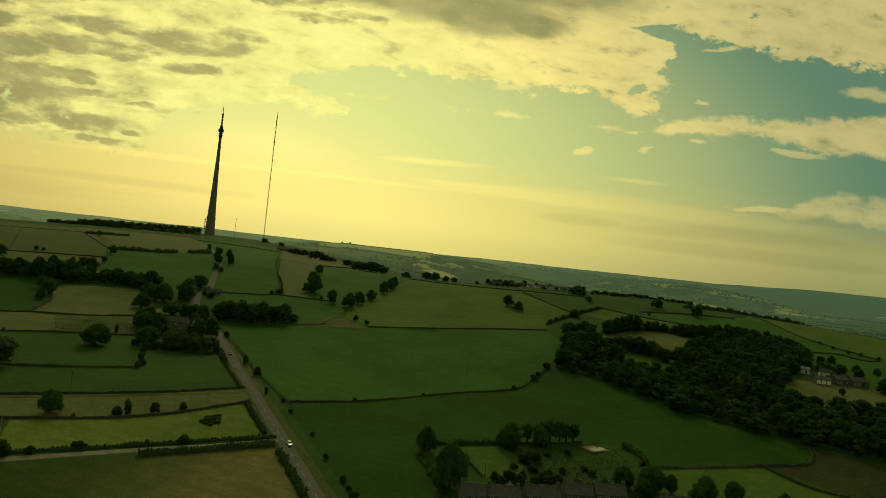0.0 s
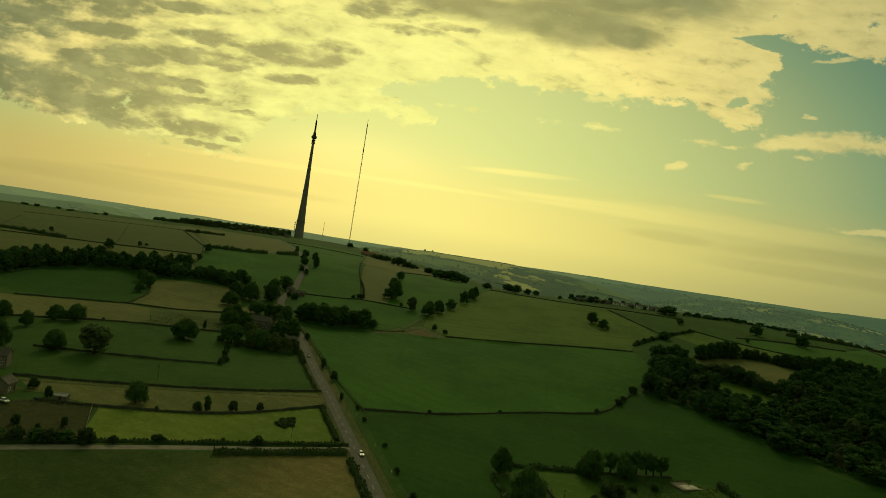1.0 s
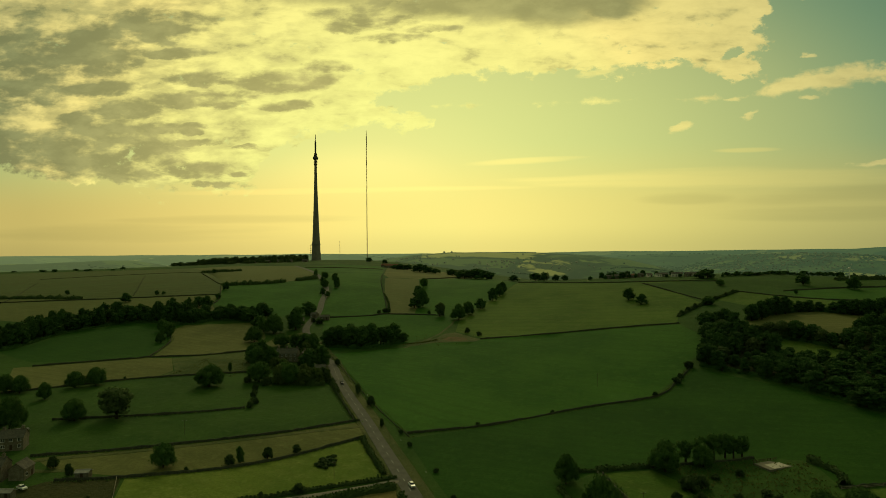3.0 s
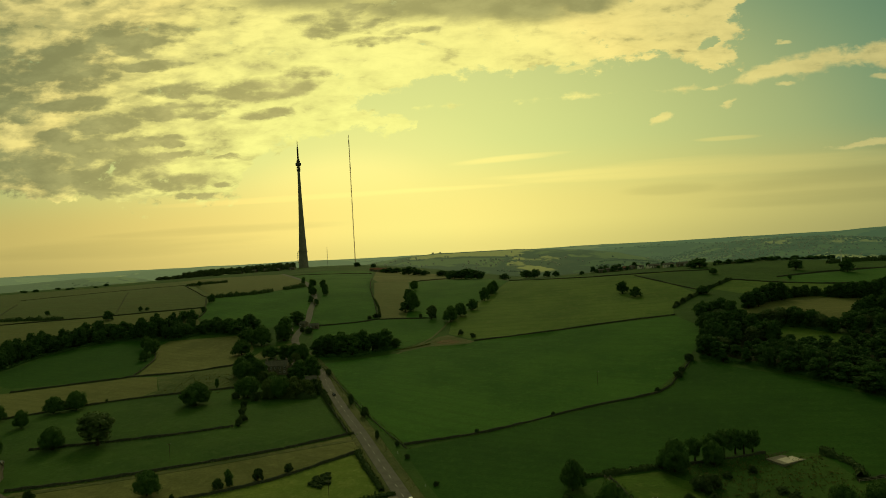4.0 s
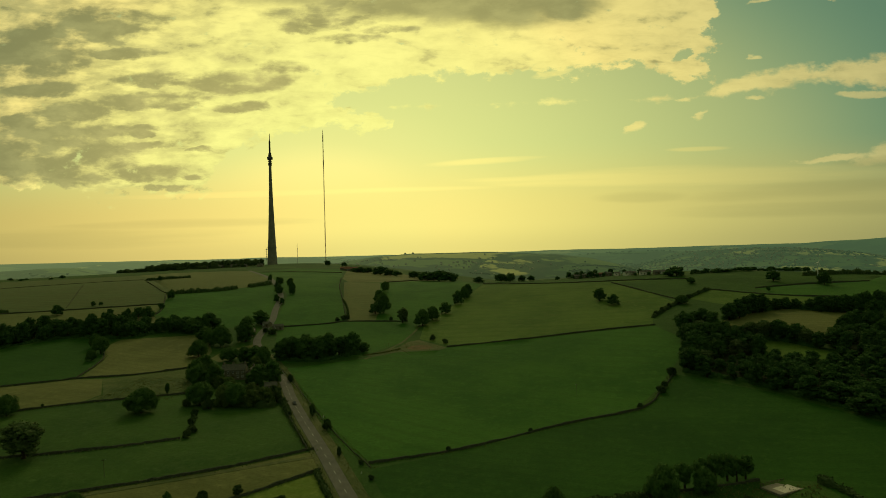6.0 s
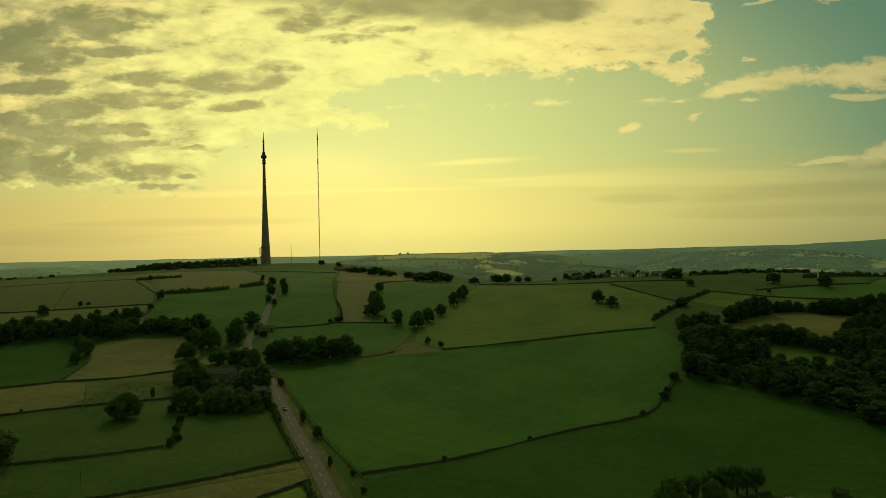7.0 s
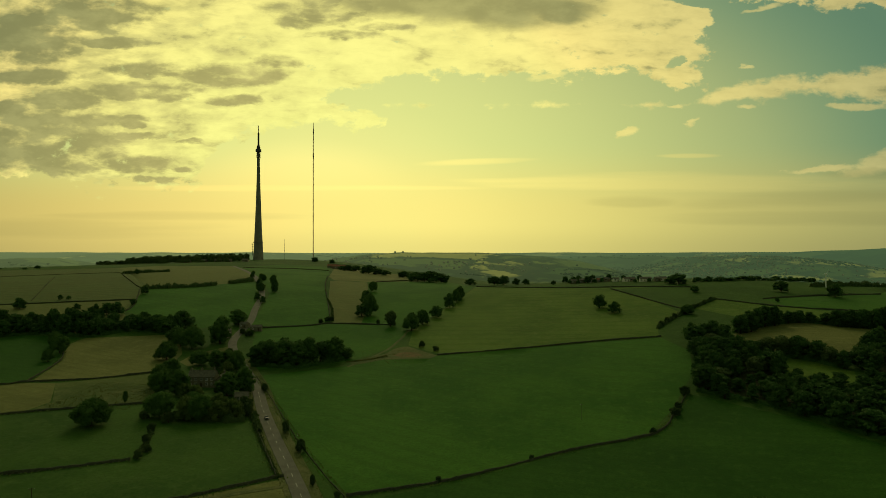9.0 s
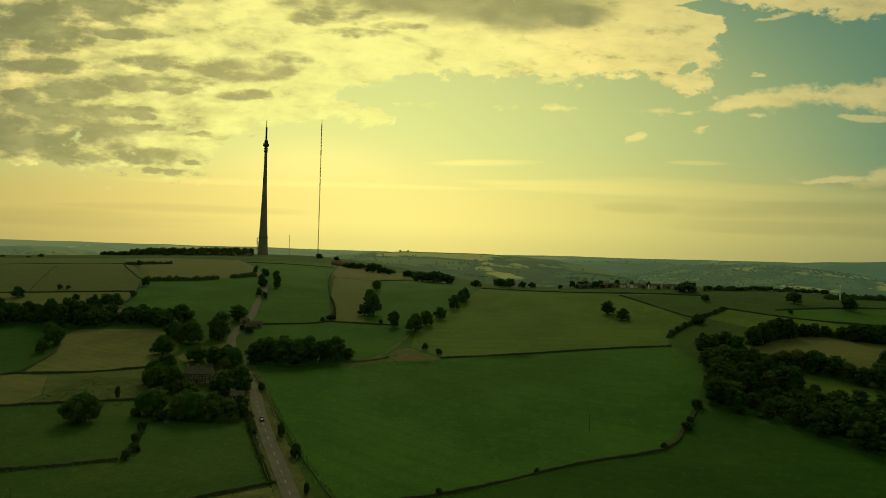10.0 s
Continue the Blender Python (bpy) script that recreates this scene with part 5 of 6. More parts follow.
hedge([(-392, 440), (-388, 466), (-386, 505), (-356, 550), (-307, 552), (-287, 573), (-252, 574)], 3, 1.8, "dense undergrowth along the field belt", LEAFDARK, 0.6)
grove(["far"], [(415, 612, 3.9, 3.3), (414, 590, 4.4, 3.7), (420, 576, 3.7, 3.2), (428, 570, 4.2, 4), (438, 560, 4, 3.9), (446, 552, 3.9, 3.9), (405, 470, 7.2, 7.4), (396, 480, 7, 6.8), (385, 470, 6.5, 6.8), (418, 455, 6.3, 7.1), (352, 500, 7.5, 7.3), (344, 520, 7.8, 7.5), (336, 490, 7.6, 7.4),
                (330, 470, 6.8, 6.5), (318, 462, 6.3, 5.7), (358, 478, 6.5, 6.3), (372, 474, 6.2, 6.2)], "dark tree beside the far farm", "far farm trees")
grove(["wood", "far"], [(300, 468, 9.5, 8), (311, 470, 10, 7.5), (322, 466, 9, 7), (334, 462, 10, 7.5), (345, 456, 9, 7), (288, 462, 9, 8.5), (331, 411, 11, 11), (341, 405, 12, 12), (351, 415, 11, 11), (338, 420, 9, 8)], "dark tree close to the farm buildings", "far farm trees")
tree("bush", 292, 398, 4.1, 4.7, "round dark bush in the farm clearing", "far farm trees")
# along the crest
grove(["far"], [(-75, 934, 31.6, 15.0), (-92, 940, 26.6, 13.2), (-58, 930, 24.4, 12.3), (-83, 950, 24.2, 13.2), (-110, 1040, 21.7, 10.5), (-125, 1060, 21.7, 10.5), (-95, 1050, 21.8, 10.5), (-190, 1110, 28.4, 14.8), (-172, 1105, 21.5, 10.5), (-160, 1100, 17.9, 8.8), (-228, 1190, 23.5, 10.4), (-240, 1180, 21.1, 10.4), (-255, 1200, 16.3, 7.7), (-387, 1505, 18.2, 11.1), (-342, 1480, 15.0, 9.4), (-18, 880, 14.6, 8.0), (12, 870, 17.2, 10.6), (24, 866, 14.6, 11.5), (38, 862, 11.0, 7.9), (50, 858, 9.7, 7.1), (105, 835, 11.6, 7.9), (119, 824, 11.4, 7.8), (204, 764, 20.3, 10.6), (196, 768, 13.7, 7.6)], "dark rounded tree along the crest", "crest trees")
for k in range(96):
    massed("far", -885 + (k % 48) * 7.1 + wood_rng.uniform(-4, 4), 1470 + 25 * (k // 48) + wood_rng.uniform(-18, 18), wood_rng.uniform(14, 20), wood_rng.uniform(13, 19) * (0.55 if k % 48 < 10 else 1.0), "tower_wood")
for k in range(9):
    massed("far", -560 - k * 18, 1400 + wood_rng.uniform(-30, 30), wood_rng.uniform(10, 16), wood_rng.uniform(6, 9), "tower_wood")
for k in range(9):
    tree("far", -1050 + k * 30 + wood_rng.uniform(-14, 14), 1180 + wood_rng.uniform(-30, 30), wood_rng.uniform(8, 14), wood_rng.uniform(3, 6.5), "low dark tree on the hillside crest", "crest trees")
for k in range(22):
    massed("far", 228 + k * 7 + wood_rng.uniform(-3, 3), 778 + k * 2.4 + wood_rng.uniform(-5, 5), wood_rng.uniform(9, 14), wood_rng.uniform(3, 6), "far_belt")

# gardens by the terrace
tree("oak", 17, 273, 9.7, 11.4, "dense round tree at the garden corner", "garden trees")
tree("oak", 27, 238, 13.5, 18, "large dark tree beside the terrace", "garden trees")
tree("oak", 57, 288, 12.3, 12.6, "dense dark tree in the garden row", "garden trees")
tree("oak", 73, 293, 8.4, 9.4, "dense dark tree in the garden row", "garden trees")
grove(["open"], [(67, 297, 7.6, 9.4), (79, 300, 7.8, 10.7), (84, 302, 7.3, 10), (87, 301, 6.3, 9.4), (91, 303, 6.7, 8.8), (74, 299, 7.4, 9.7)], group="garden trees")
grove(["bush"], [(62, 271, 7.5, 5.5), (67, 273, 5.6, 5), (66, 248, 7.3, 5.9), (84, 284, 3.6, 2.9), (77, 262, 3.6, 2.9), (90, 262, 4.3, 2.5), (52, 250, 4.7, 4.5), (46, 250, 3.9, 3.5), (58, 252, 3.7, 4), (70, 258, 3.6, 2.9), (74, 281, 3.7, 2), (48, 244, 4.8, 4), (56, 246, 4.7, 5), (62, 246, 4.6, 4.4), (72, 248, 5.3, 4.9), (80, 248, 5.2, 3.8), (92, 250, 4.1, 3.7), (64, 262, 4.6, 3), (88, 268, 5.2, 1.9), (56, 264, 3.8, 2.4)], "garden shrub in rough ground behind the terrace", "garden shrubs")
grove(["oak"], [(111, 249, 10.6, 10.3), (100, 251, 8.4, 8.8), (129, 240, 10.6, 11), (143, 244, 6.9, 7.8), (119, 249, 5.8, 7.5), (106, 244, 6.9, 7.2), (160, 238, 5.6, 7)], "dense dark tree behind the terrace", "garden trees")


def rough_ground(x0, x1, y0, y1, count, seed, size, label):
    """Uncut grass, nettles and brambles over a piece of ground."""
    rng = np.random.default_rng(seed)
    v, f = [], []
    while count:
        x, y = rng.uniform(x0, x1), rng.uniform(y0, y1)
        tufts(v, f, (x, y, ground_z(x, y) - 0.1), None, size, rng, 3, 0.5, 0.25)
        count -= 1
    tagged(new("rough_grass", mesh_of("rough_grass", v, f, WEED)), label, "grass", kind="stuff")


rough_ground(62, 113, 243, 296, 1000, 3, 0.42, "tall rough grass behind the terrace")
rough_ground(-226, -180, 396, 446, 600, 4, 0.32, "tall rough grass in an uncut field")
rough_ground(-96, -42, 508, 548, 140, 6, 0.35, "rushes and rough grass round bare soil")

for heap, words in (("field_belt", "dense dark trees deep in a long field belt"), ("hillside_woodland", "dense dark mixed woodland covering the hillside"), ("far_belt", "dark tree belt beyond the far field")):
    heap_up(heap, words)


# ---------------------------------------------------------------- the tower and the masts
def lattice(bm, half, z0, z1, bays, r, legs=4, taper=1.0):
    """A square or three-sided lattice with legs, rails and crossed bracing."""
    def corner(i, z):
        k = half * (1 + (taper - 1) * (z - z0) / (z1 - z0))
        a = 2 * math.pi * (i + 0.5) / legs
        return Vector((k * 1.414 * math.cos(a), k * 1.414 * math.sin(a), z))
    zs = [z0 + (z1 - z0) * i / bays for i in range(bays + 1)]
    for i in range(legs):
        rod(bm, corner(i, z0), corner(i, z1), r, 4)
        for a, b in zip(zs, zs[1:]):
            rod(bm, corner(i, b), corner(i + 1, b), r * 0.6, 3)
            rod(bm, corner(i, a), corner(i + 1, b), r * 0.6, 3)


def broadcast_tower(x, y):
    """A tapering concrete tower with a ring of brackets, a turret room and a clad aerial on top."""
    top = empty("broadcast_tower", (x, y, ground_z(x, y)))
    tagged(top, "tall tapering concrete broadcast tower with a turret and aerial", "tower")
    bm = bmesh.new()
    lathe(bm, [(12.6, -6), (12.3, 0)] + [(3.0 + 9.3 * (1 - h / 275) ** 1.6, h) for h in range(6, 276, 9)] + [(3.0, 275)], 40)
    part("shaft", bm, CONCRETE, top, smooth=True)
    bm = bmesh.new()
    lathe(bm, [(10.2, 40.5), (11.6, 41.0), (11.6, 43.2), (10.0, 43.6)], 36)
    part("ring_walkway", bm, STEEL, top, "dark steel ring walkway")
    for i in range(5):
        a = radians(176 + i * 2.4)
        bm = bmesh.new()
        rod(bm, (math.cos(a) * 11.2, math.sin(a) * 11.2, 14 + i * 6), (math.cos(a) * 14.6, math.sin(a) * 14.6, 14 + i * 6), 0.35)
        lathe(bm, [(0.9, 12.6 + i * 6), (1.3, 13.2 + i * 6), (1.3, 15.0 + i * 6), (0.9, 15.4 + i * 6)], 12, (math.cos(a) * 14.6, math.sin(a) * 14.6))
        part("aerial_bracket", bm, DARKSTEEL, top, "bracket with a dish aerial")
    bm = bmesh.new()
    for s in (-0.35, 0.35):
        rod(bm, (-14.9, s, 8), (-13.2, s, 43), 0.18, 5)
    for k in range(18):
        rod(bm, (-14.85 + k * 0.095, -0.35, 9 + k * 1.95), (-14.85 + k * 0.095, 0.35, 9 + k * 1.95), 0.1, 4)
    part("ladder", bm, STEEL, top)
    for k, z in enumerate((250, 254, 258.5)):
        bm = bmesh.new()
        lathe(bm, [(3.2, z), (4.6, z + 0.5), (4.6, z + 1.6), (3.2, z + 2.0)], 20)
        for i in range(8):
            a = i * math.pi / 4
            rod(bm, (math.cos(a) * 4.4, math.sin(a) * 4.4, z - 0.6), (math.cos(a) * 4.4, math.sin(a) * 4.4, z + 2.6), 0.5, 6)
        part("aerial_gallery", bm, DARKSTEEL, top)
    bm = bmesh.new()
    lathe(bm, [(3.2, 262.5), (5.2, 264), (6.9, 265), (6.9, 270.5), (6.3, 271.2), (4.6, 271.6)], 28)
    part("turret_room", bm, DARKSTEEL, top, "dark glazed turret room", smooth=False)
    bm = bmesh.new()
    lathe(bm, [(6.95, 267), (7.02, 267.1), (7.02, 269.2), (6.95, 269.3)], 28)
    part("window_band", bm, WINDOW, top)
    bm = bmesh.new()
    lathe(bm, [(4.2, 271.4), (4.2, 276), (3.4, 277.5), (3.4, 280.5), (2.0, 281)], 20)
    part("turret_cap", bm, DARKSTEEL, top)
    bm = bmesh.new()
    lattice(bm, 1.5, 280, 311, 12, 0.22)
    lathe(bm, [(1.55, 281), (1.75, 282), (1.75, 309), (1.4, 311)], 12)
    part("aerial_column", bm, DARKSTEEL, top, "dark clad aerial column")
    bm = bmesh.new()
    lathe(bm, [(1.3, 310.5), (1.3, 312), (0.85, 313), (0.8, 327), (0.4, 330)], 12)
    part("aerial_tip", bm, DARKSTEEL, top)


def guyed_mast(x, y):
    """A slender three-sided lattice mast with clad aerial sections near its top."""
    mast = empty("lattice_mast", (x, y, ground_z(x, y)))
    tagged(mast, "very slender dark red lattice broadcast mast", "mast")
    bm = bmesh.new()
    lattice(bm, 0.85, -2, 325 - 40, 70, 0.16, 3)
    lathe(bm, [(0.30, -2), (0.30, 285)], 6)
    part("mast_lattice", bm, REDSTEEL, mast)
    bm = bmesh.new()
    lathe(bm, [(0.6, 284), (1.0, 285), (1.0, 293), (0.7, 294), (0.7, 296)], 12)
    part("aerial_panel", bm, DARKSTEEL, mast)
    bm = bmesh.new()
    for k in range(4):
        rod(bm, (0.6 * (-1) ** k, 0.6 * (-1) ** (k // 2), 240), (0.6 * (-1) ** k, 0.6 * (-1) ** (k // 2), 252), 0.42, 8)
    part("aerial_panel", bm, DARKSTEEL, mast)
    bm = bmesh.new()
    lathe(bm, [(1.05, 296), (1.15, 297), (1.15, 311), (0.8, 312)], 12)
    part("aerial_column", bm, DARKSTEEL, mast)
    bm = bmesh.new()
    lathe(bm, [(0.55, 311.5), (0.5, 322), (0.2, 326)], 8)
    part("aerial_tip", bm, DARKSTEEL, mast)
    bm = bmesh.new()
    box(bm, -2.5, 2.5, -2, 2, -1, 2.6)
    part("base_hut", bm, STEEL, mast)


def small_mast(x, y, z, h, name="radio_mast"):
    ob = empty(name, (x, y, z))
    tagged(ob, "small distant lattice radio mast behind the crest", "mast")
    bm = bmesh.new()
    lattice(bm, 0.7, 0, h, 22, 0.11, 3, 0.4)
    part("mast_lattice", bm, STEEL, ob)
    for k, t in enumerate((0.55, 0.68, 0.8)):
        bm = bmesh.new()
        lathe(bm, [(0.3, h * t), (0.8, h * t + 0.3), (0.8, h * t + 1.6), (0.3, h * t + 2)], 10)
        part("dish", bm, DARKSTEEL, ob)


broadcast_tower(-548, 1576)
guyed_mast(-395, 1517)
small_mast(-542, 1760, 66, 72)


def wind_turbine(x, y, h, r, turn, spin):
    ob = empty("wind_turbine", (x, y, ground_z(x, y)), turn)
    tagged(ob, "small white farm wind turbine with three still blades", "wind turbine")
    bm = bmesh.new()
    lathe(bm, [(0.65, -1), (0.6, 0), (0.38, h)], 12)
    part("tower", bm, WHITESTEEL, ob)
    bm = bmesh.new()
    box(bm, -0.45, 0.45, -0.9, 1.6, h - 0.1, h + 0.8)
    bmesh.ops.bevel(bm, geom=bm.edges[:], offset=0.15, segments=1, affect="EDGES")
    part("nacelle", bm, WHITESTEEL, ob)
    bm = bmesh.new()
    rod(bm, (0, -0.9, h + 0.35), (0, -1.6, h + 0.35), 0.42, 10, 0.12)
    hub = part("hub", bm, WHITESTEEL, ob)
    for k in range(3):
        bm = bmesh.new()
        rows = []
        for s, c in ((0.3, 0.35), (0.18 * r, 0.65), (0.6 * r, 0.42), (r, 0.12)):
            rows.append([bm.verts.new((o * c, -1.2 + d * c * 0.3, s)) for o, d in ((-0.4, 0), (0.1, -0.5), (0.6, 0), (0.1, 0.4))])
        for a, b in zip(rows, rows[1:]):
            for i in range(4):
                bm.faces.new((a[i], a[(i + 1) % 4], b[(i + 1) % 4], b[i]))
        bm.faces.new(rows[-1])
        for v in bm.verts:
            v.co = Matrix.Rotation(radians(spin + 120 * k), 4, "Y") @ v.co
            v.co.z += h + 0.35
        part("blade", bm, WHITESTEEL, hub)


wind_turbine(344, 745, 13.5, 5.5, 14, 20)


# ---------------------------------------------------------------- buildings
def house(x, y, turn, w, d, eaves, rise, wall_mat, roof_mat, label, chimneys=(0.15, 0.85), rows=2, cols=4, name="house", door=True, big_doors=0, panes=True, category="house"):
    """A gabled house: thick walls, an overhanging roof, chimneys with pots, framed windows and a door."""
    zs = [ground_z(x + a, y + b) for a in (-w / 2, w / 2) for b in (-d / 2, d / 2)]
    ob = empty(name, (x, y, min(zs)), turn)
    tagged(ob, label, category)
    base = max(zs) - min(zs)
    e = eaves + base
    bm = bmesh.new()
    pts = [(-w / 2, -d / 2), (w / 2, -d / 2), (w / 2, d / 2), (-w / 2, d / 2)]
    lo = [bm.verts.new((a, b, -0.6)) for a, b in pts]
    hi = [bm.verts.new((a, b, e)) for a, b in pts]
    g0, g1 = bm.verts.new((-w / 2, 0, e + rise)), bm.verts.new((w / 2, 0, e + rise))
    bm.faces.new(lo[::-1])
    bm.faces.new((lo[0], lo[1], hi[1], hi[0]))
    bm.faces.new((lo[2], lo[3], hi[3], hi[2]))
    bm.faces.new((lo[1], lo[2], hi[2], g1, hi[1]))
    bm.faces.new((lo[3], lo[0], hi[0], g0, hi[3]))
    bm.faces.new((hi[0], hi[1], g1, g0))
    bm.faces.new((hi[2], hi[3], g0, g1))
    part("wall", bm, wall_mat, ob)
    bm = bmesh.new()
    ox, k = w / 2 + 0.25, rise / (d / 2)
    prof = [(-d / 2 - 0.35, e - 0.35 * k + 0.05), (0, e + rise + 0.05), (d / 2 + 0.35, e - 0.35 * k + 0.05)]
    rows_v = []
    for sx in (-ox, ox):
        rows_v.append([bm.verts.new((sx, b, z)) for b, z in prof] + [bm.verts.new((sx, b, z + 0.22)) for b, z in prof])
    a, b = rows_v
    for q in ((0, 1), (1, 2)):
        bm.faces.new((a[q[0]], a[q[1]], b[q[1]], b[q[0]]))
        bm.faces.new((a[q[0] + 3], b[q[0] + 3], b[q[1] + 3], a[q[1] + 3]))
    for r in (a, b):
        bm.faces.new((r[0], r[3], r[4], r[1]))
        bm.faces.new((r[1], r[4], r[5], r[2]))
    bm.faces.new((a[0], b[0], b[3], a[3]))
    bm.faces.new((a[2], a[5], b[5], b[2]))
    box(bm, -ox, ox, -0.16, 0.16, e + rise + 0.2, e + rise + 0.36)
    bmesh.ops.recalc_face_normals(bm, faces=bm.faces[:])
    roof = part("roof", bm, roof_mat, ob)
    for c in chimneys:
        bm = bmesh.new()
        cx = -w / 2 + c * w
        box(bm, cx - 0.5, cx + 0.5, -0.4, 0.4, e + rise - 0.6, e + rise + 1.4)
        box(bm, cx - 0.58, cx + 0.58, -0.48, 0.48, e + rise + 1.2, e + rise + 1.42)
        for s in (-0.22, 0.22):
            lathe(bm, [(0.13, e + rise + 1.4), (0.11, e + rise + 1.95)], 8, (cx + s, 0))
        part("chimney", bm, wall_mat if wall_mat is not RENDERED else WALLSTONE, roof)
    if panes:
        for side in (-1, 1):
            for r in range(rows):
                for c in range(cols):
                    if door and side < 0 and r == 0 and c == cols // 2:
                        continue
                    cx = -w / 2 + (c + 0.5) * w / cols
                    cz = base + 1.5 + r * 2.6
                    if cz + 0.7 > e:
                        continue
                    bm = bmesh.new()
                    yb = side * d / 2
                    for x0, x1, z0, z1 in ((-0.65, 0.65, 0.62, 0.72), (-0.75, 0.75, -0.74, -0.62), (-0.65, -0.55, -0.65, 0.65), (0.55, 0.65, -0.65, 0.65), (-0.04, 0.04, -0.65, 0.65)):
                        box(bm, cx + x0, cx + x1, yb - 0.06, yb + 0.06, cz + z0, cz + z1)
                    win = part("window", bm, FRAME, ob)
                    bm = bmesh.new()
                    box(bm, cx - 0.55, cx + 0.55, yb - 0.02, yb + 0.02, cz - 0.62, cz + 0.62)
                    part("pane", bm, WINDOW, win)
    if door:
        bm = bmesh.new()
        cx = -w / 2 + (cols // 2 + 0.5) * w / cols
        box(bm, cx - 0.5, cx + 0.5, -d / 2 - 0.05, -d / 2 + 0.05, base - 0.1, base + 2.1)
        part("door", bm, DOOR, ob)
    for k in range(big_doors):
        bm = bmesh.new()
        cx = -w / 2 + (k + 0.5) * w / big_doors
        box(bm, cx - w / big_doors * 0.42, cx + w / big_doors * 0.42, -d / 2 - 0.08, -d / 2 + 0.04, base - 0.1, base + eaves * 0.8)
        part("door", bm, WHITESTEEL, ob, "white roller door")
    return ob


# farmhouse in the copse, with its wing and a garage by the road
house(-166, 447, 6, 15, 8, 5.4, 3.0, WALLSTONE, SLATE, "long stone farmhouse with a slate roof among trees", (0.06, 0.45, 0.94), 2, 5)
house(-153, 443, 96, 9, 6.5, 4.8, 3.0, WALLSTONE, SLATE, "stone cottage wing with a gable among trees", (0.9,), 2, 2)
house(-133, 421, 20, 7, 5, 2.4, 1.8, WALLSTONE, SLATE, "small stone garage beside the road", (), 1, 2, "garage", category="garage")
house(-206, 571, 80, 8, 7, 5.2, 3.0, WALLSTONE, SLATE, "stone house with a gable between tall trees", (0.1, 0.9), 2, 2)
house(-190, 596, 10, 9, 5, 2.6, 1.6, WALLSTONE, SLATE, "low stone outbuilding near the upper road", (), 1, 2, "outbuilding", category="outbuilding")
house(-203, 604, -20, 7, 5, 2.6, 1.6, WALLSTONE, SLATE, "small stone outbuilding near the upper road", (), 1, 2, "outbuilding", category="outbuilding")
# the farm at the left edge
house(-195, 235, 14, 10, 7, 4.8, 2.6, WALLSTONE, SLATE, "stone farmhouse with a slate roof and skylights", (0.1, 0.9), 2, 3)
house(-186, 238.5, 104, 7, 5.5, 3.6, 2.2, WALLSTONE, SLATE, "stone barn wing with a gable", (), 1, 2, "barn", category="barn")
house(-212, 263, 25, 9, 7, 4.8, 2.6, WALLSTONE, SLATE, "stone farm cottage with a slate roof", (0.12, 0.88), 2, 3)
house(-219, 273, 30, 7, 5, 2.8, 1.2, WALLSTONE, SHEET, "farm shed with a pale sheet roof", (), 1, 2, "shed", category="shed")
house(-178, 222.5, 8, 6, 3, 2.1, 0.6, WALLSTONE, SHEET, "low shed with a pale sheet roof beside a wall", (), 1, 2, "shed", category="shed")
house(-164, 243, 12, 5, 3, 2.0, 0.6, WALLSTONE, SHEET, "small garden shed with a sheet roof", (), 1, 1, "shed", category="shed")
# the terrace below the gardens
house(46, 225, 2, 12, 8, 5.2, 2.6, WALLSTONE, SLATE, "dark stone terraced cottage with a slate roof", (0.05, 0.95), 2, 4)
house(34.5, 223.5, 2, 9, 8, 5.2, 3.0, WALLSTONE, SLATE, "dark stone end cottage with a slate roof", (0.05,), 2, 3)
house(61, 228, 4, 13, 8, 5.2, 2.8, WALLSTONE, SLATE, "dark stone terraced house with a pale gable", (0.04, 0.96), 2, 4)
house(75, 231, 3, 11, 8, 5.8, 3.0, WALLSTONE, SLATE, "tall stone terraced house with two chimneys", (0.05, 0.6), 2, 3)
house(88, 233, 3, 12, 8, 5.6, 2.8, WALLSTONE, SLATE, "long stone terraced house with white windows", (0.5, 0.95), 2, 4)
house(51, 238, 95, 4, 3.5, 2.2, 1.5, RENDERED, SLATE, "small outbuilding with a pale gable end", (), 1, 1, "outbuilding", category="outbuilding")
house(103, 262, 20, 3.2, 2.2, 1.9, 0.5, RENDERED, SHEET, "small pale garden shed in rough ground", (), 1, 1, "shed", panes=False, category="shed")
house(112, 228, 0, 12, 7, 4.8, 2.6, WALLSTONE, SLATE, "stone house half hidden by garden trees", (0.1,), 2, 4)
# the farm beyond the wood
house(294, 423, -8, 10, 7, 3.2, 1.6, WALLSTONE, SLATE, "farm garage block with white roller doors", (), 1, 3, "barn", door=False, big_doors=3, category="barn")
house(309, 428, 18, 12, 8, 3.4, 2.4, WALLSTONE, SLATE, "grey stone barn with a long slate roof", (), 1, 4, "barn", category="barn")
house(323, 428, 8, 13, 8, 3.2, 2.2, WALLSTONE, SLATE, "grey stone barn beside the farm track", (), 1, 4, "barn", category="barn")
house(311, 446, -30, 7, 5, 3.6, 2.4, RENDERED, SLATE, "white rendered farmhouse with a gable", (0.1,), 2, 2)
house(298, 452, -20, 9, 5, 3.0, 1.4, RENDERED, SHEET, "pale farm building with a white roof", (), 1, 2, "shed", category="shed")
house(270, 429, 6, 6, 4.5, 2.6, 1.6, WALLSTONE, SLATE, "small stone field barn beside the wood", (), 1, 1, "barn", category="barn")
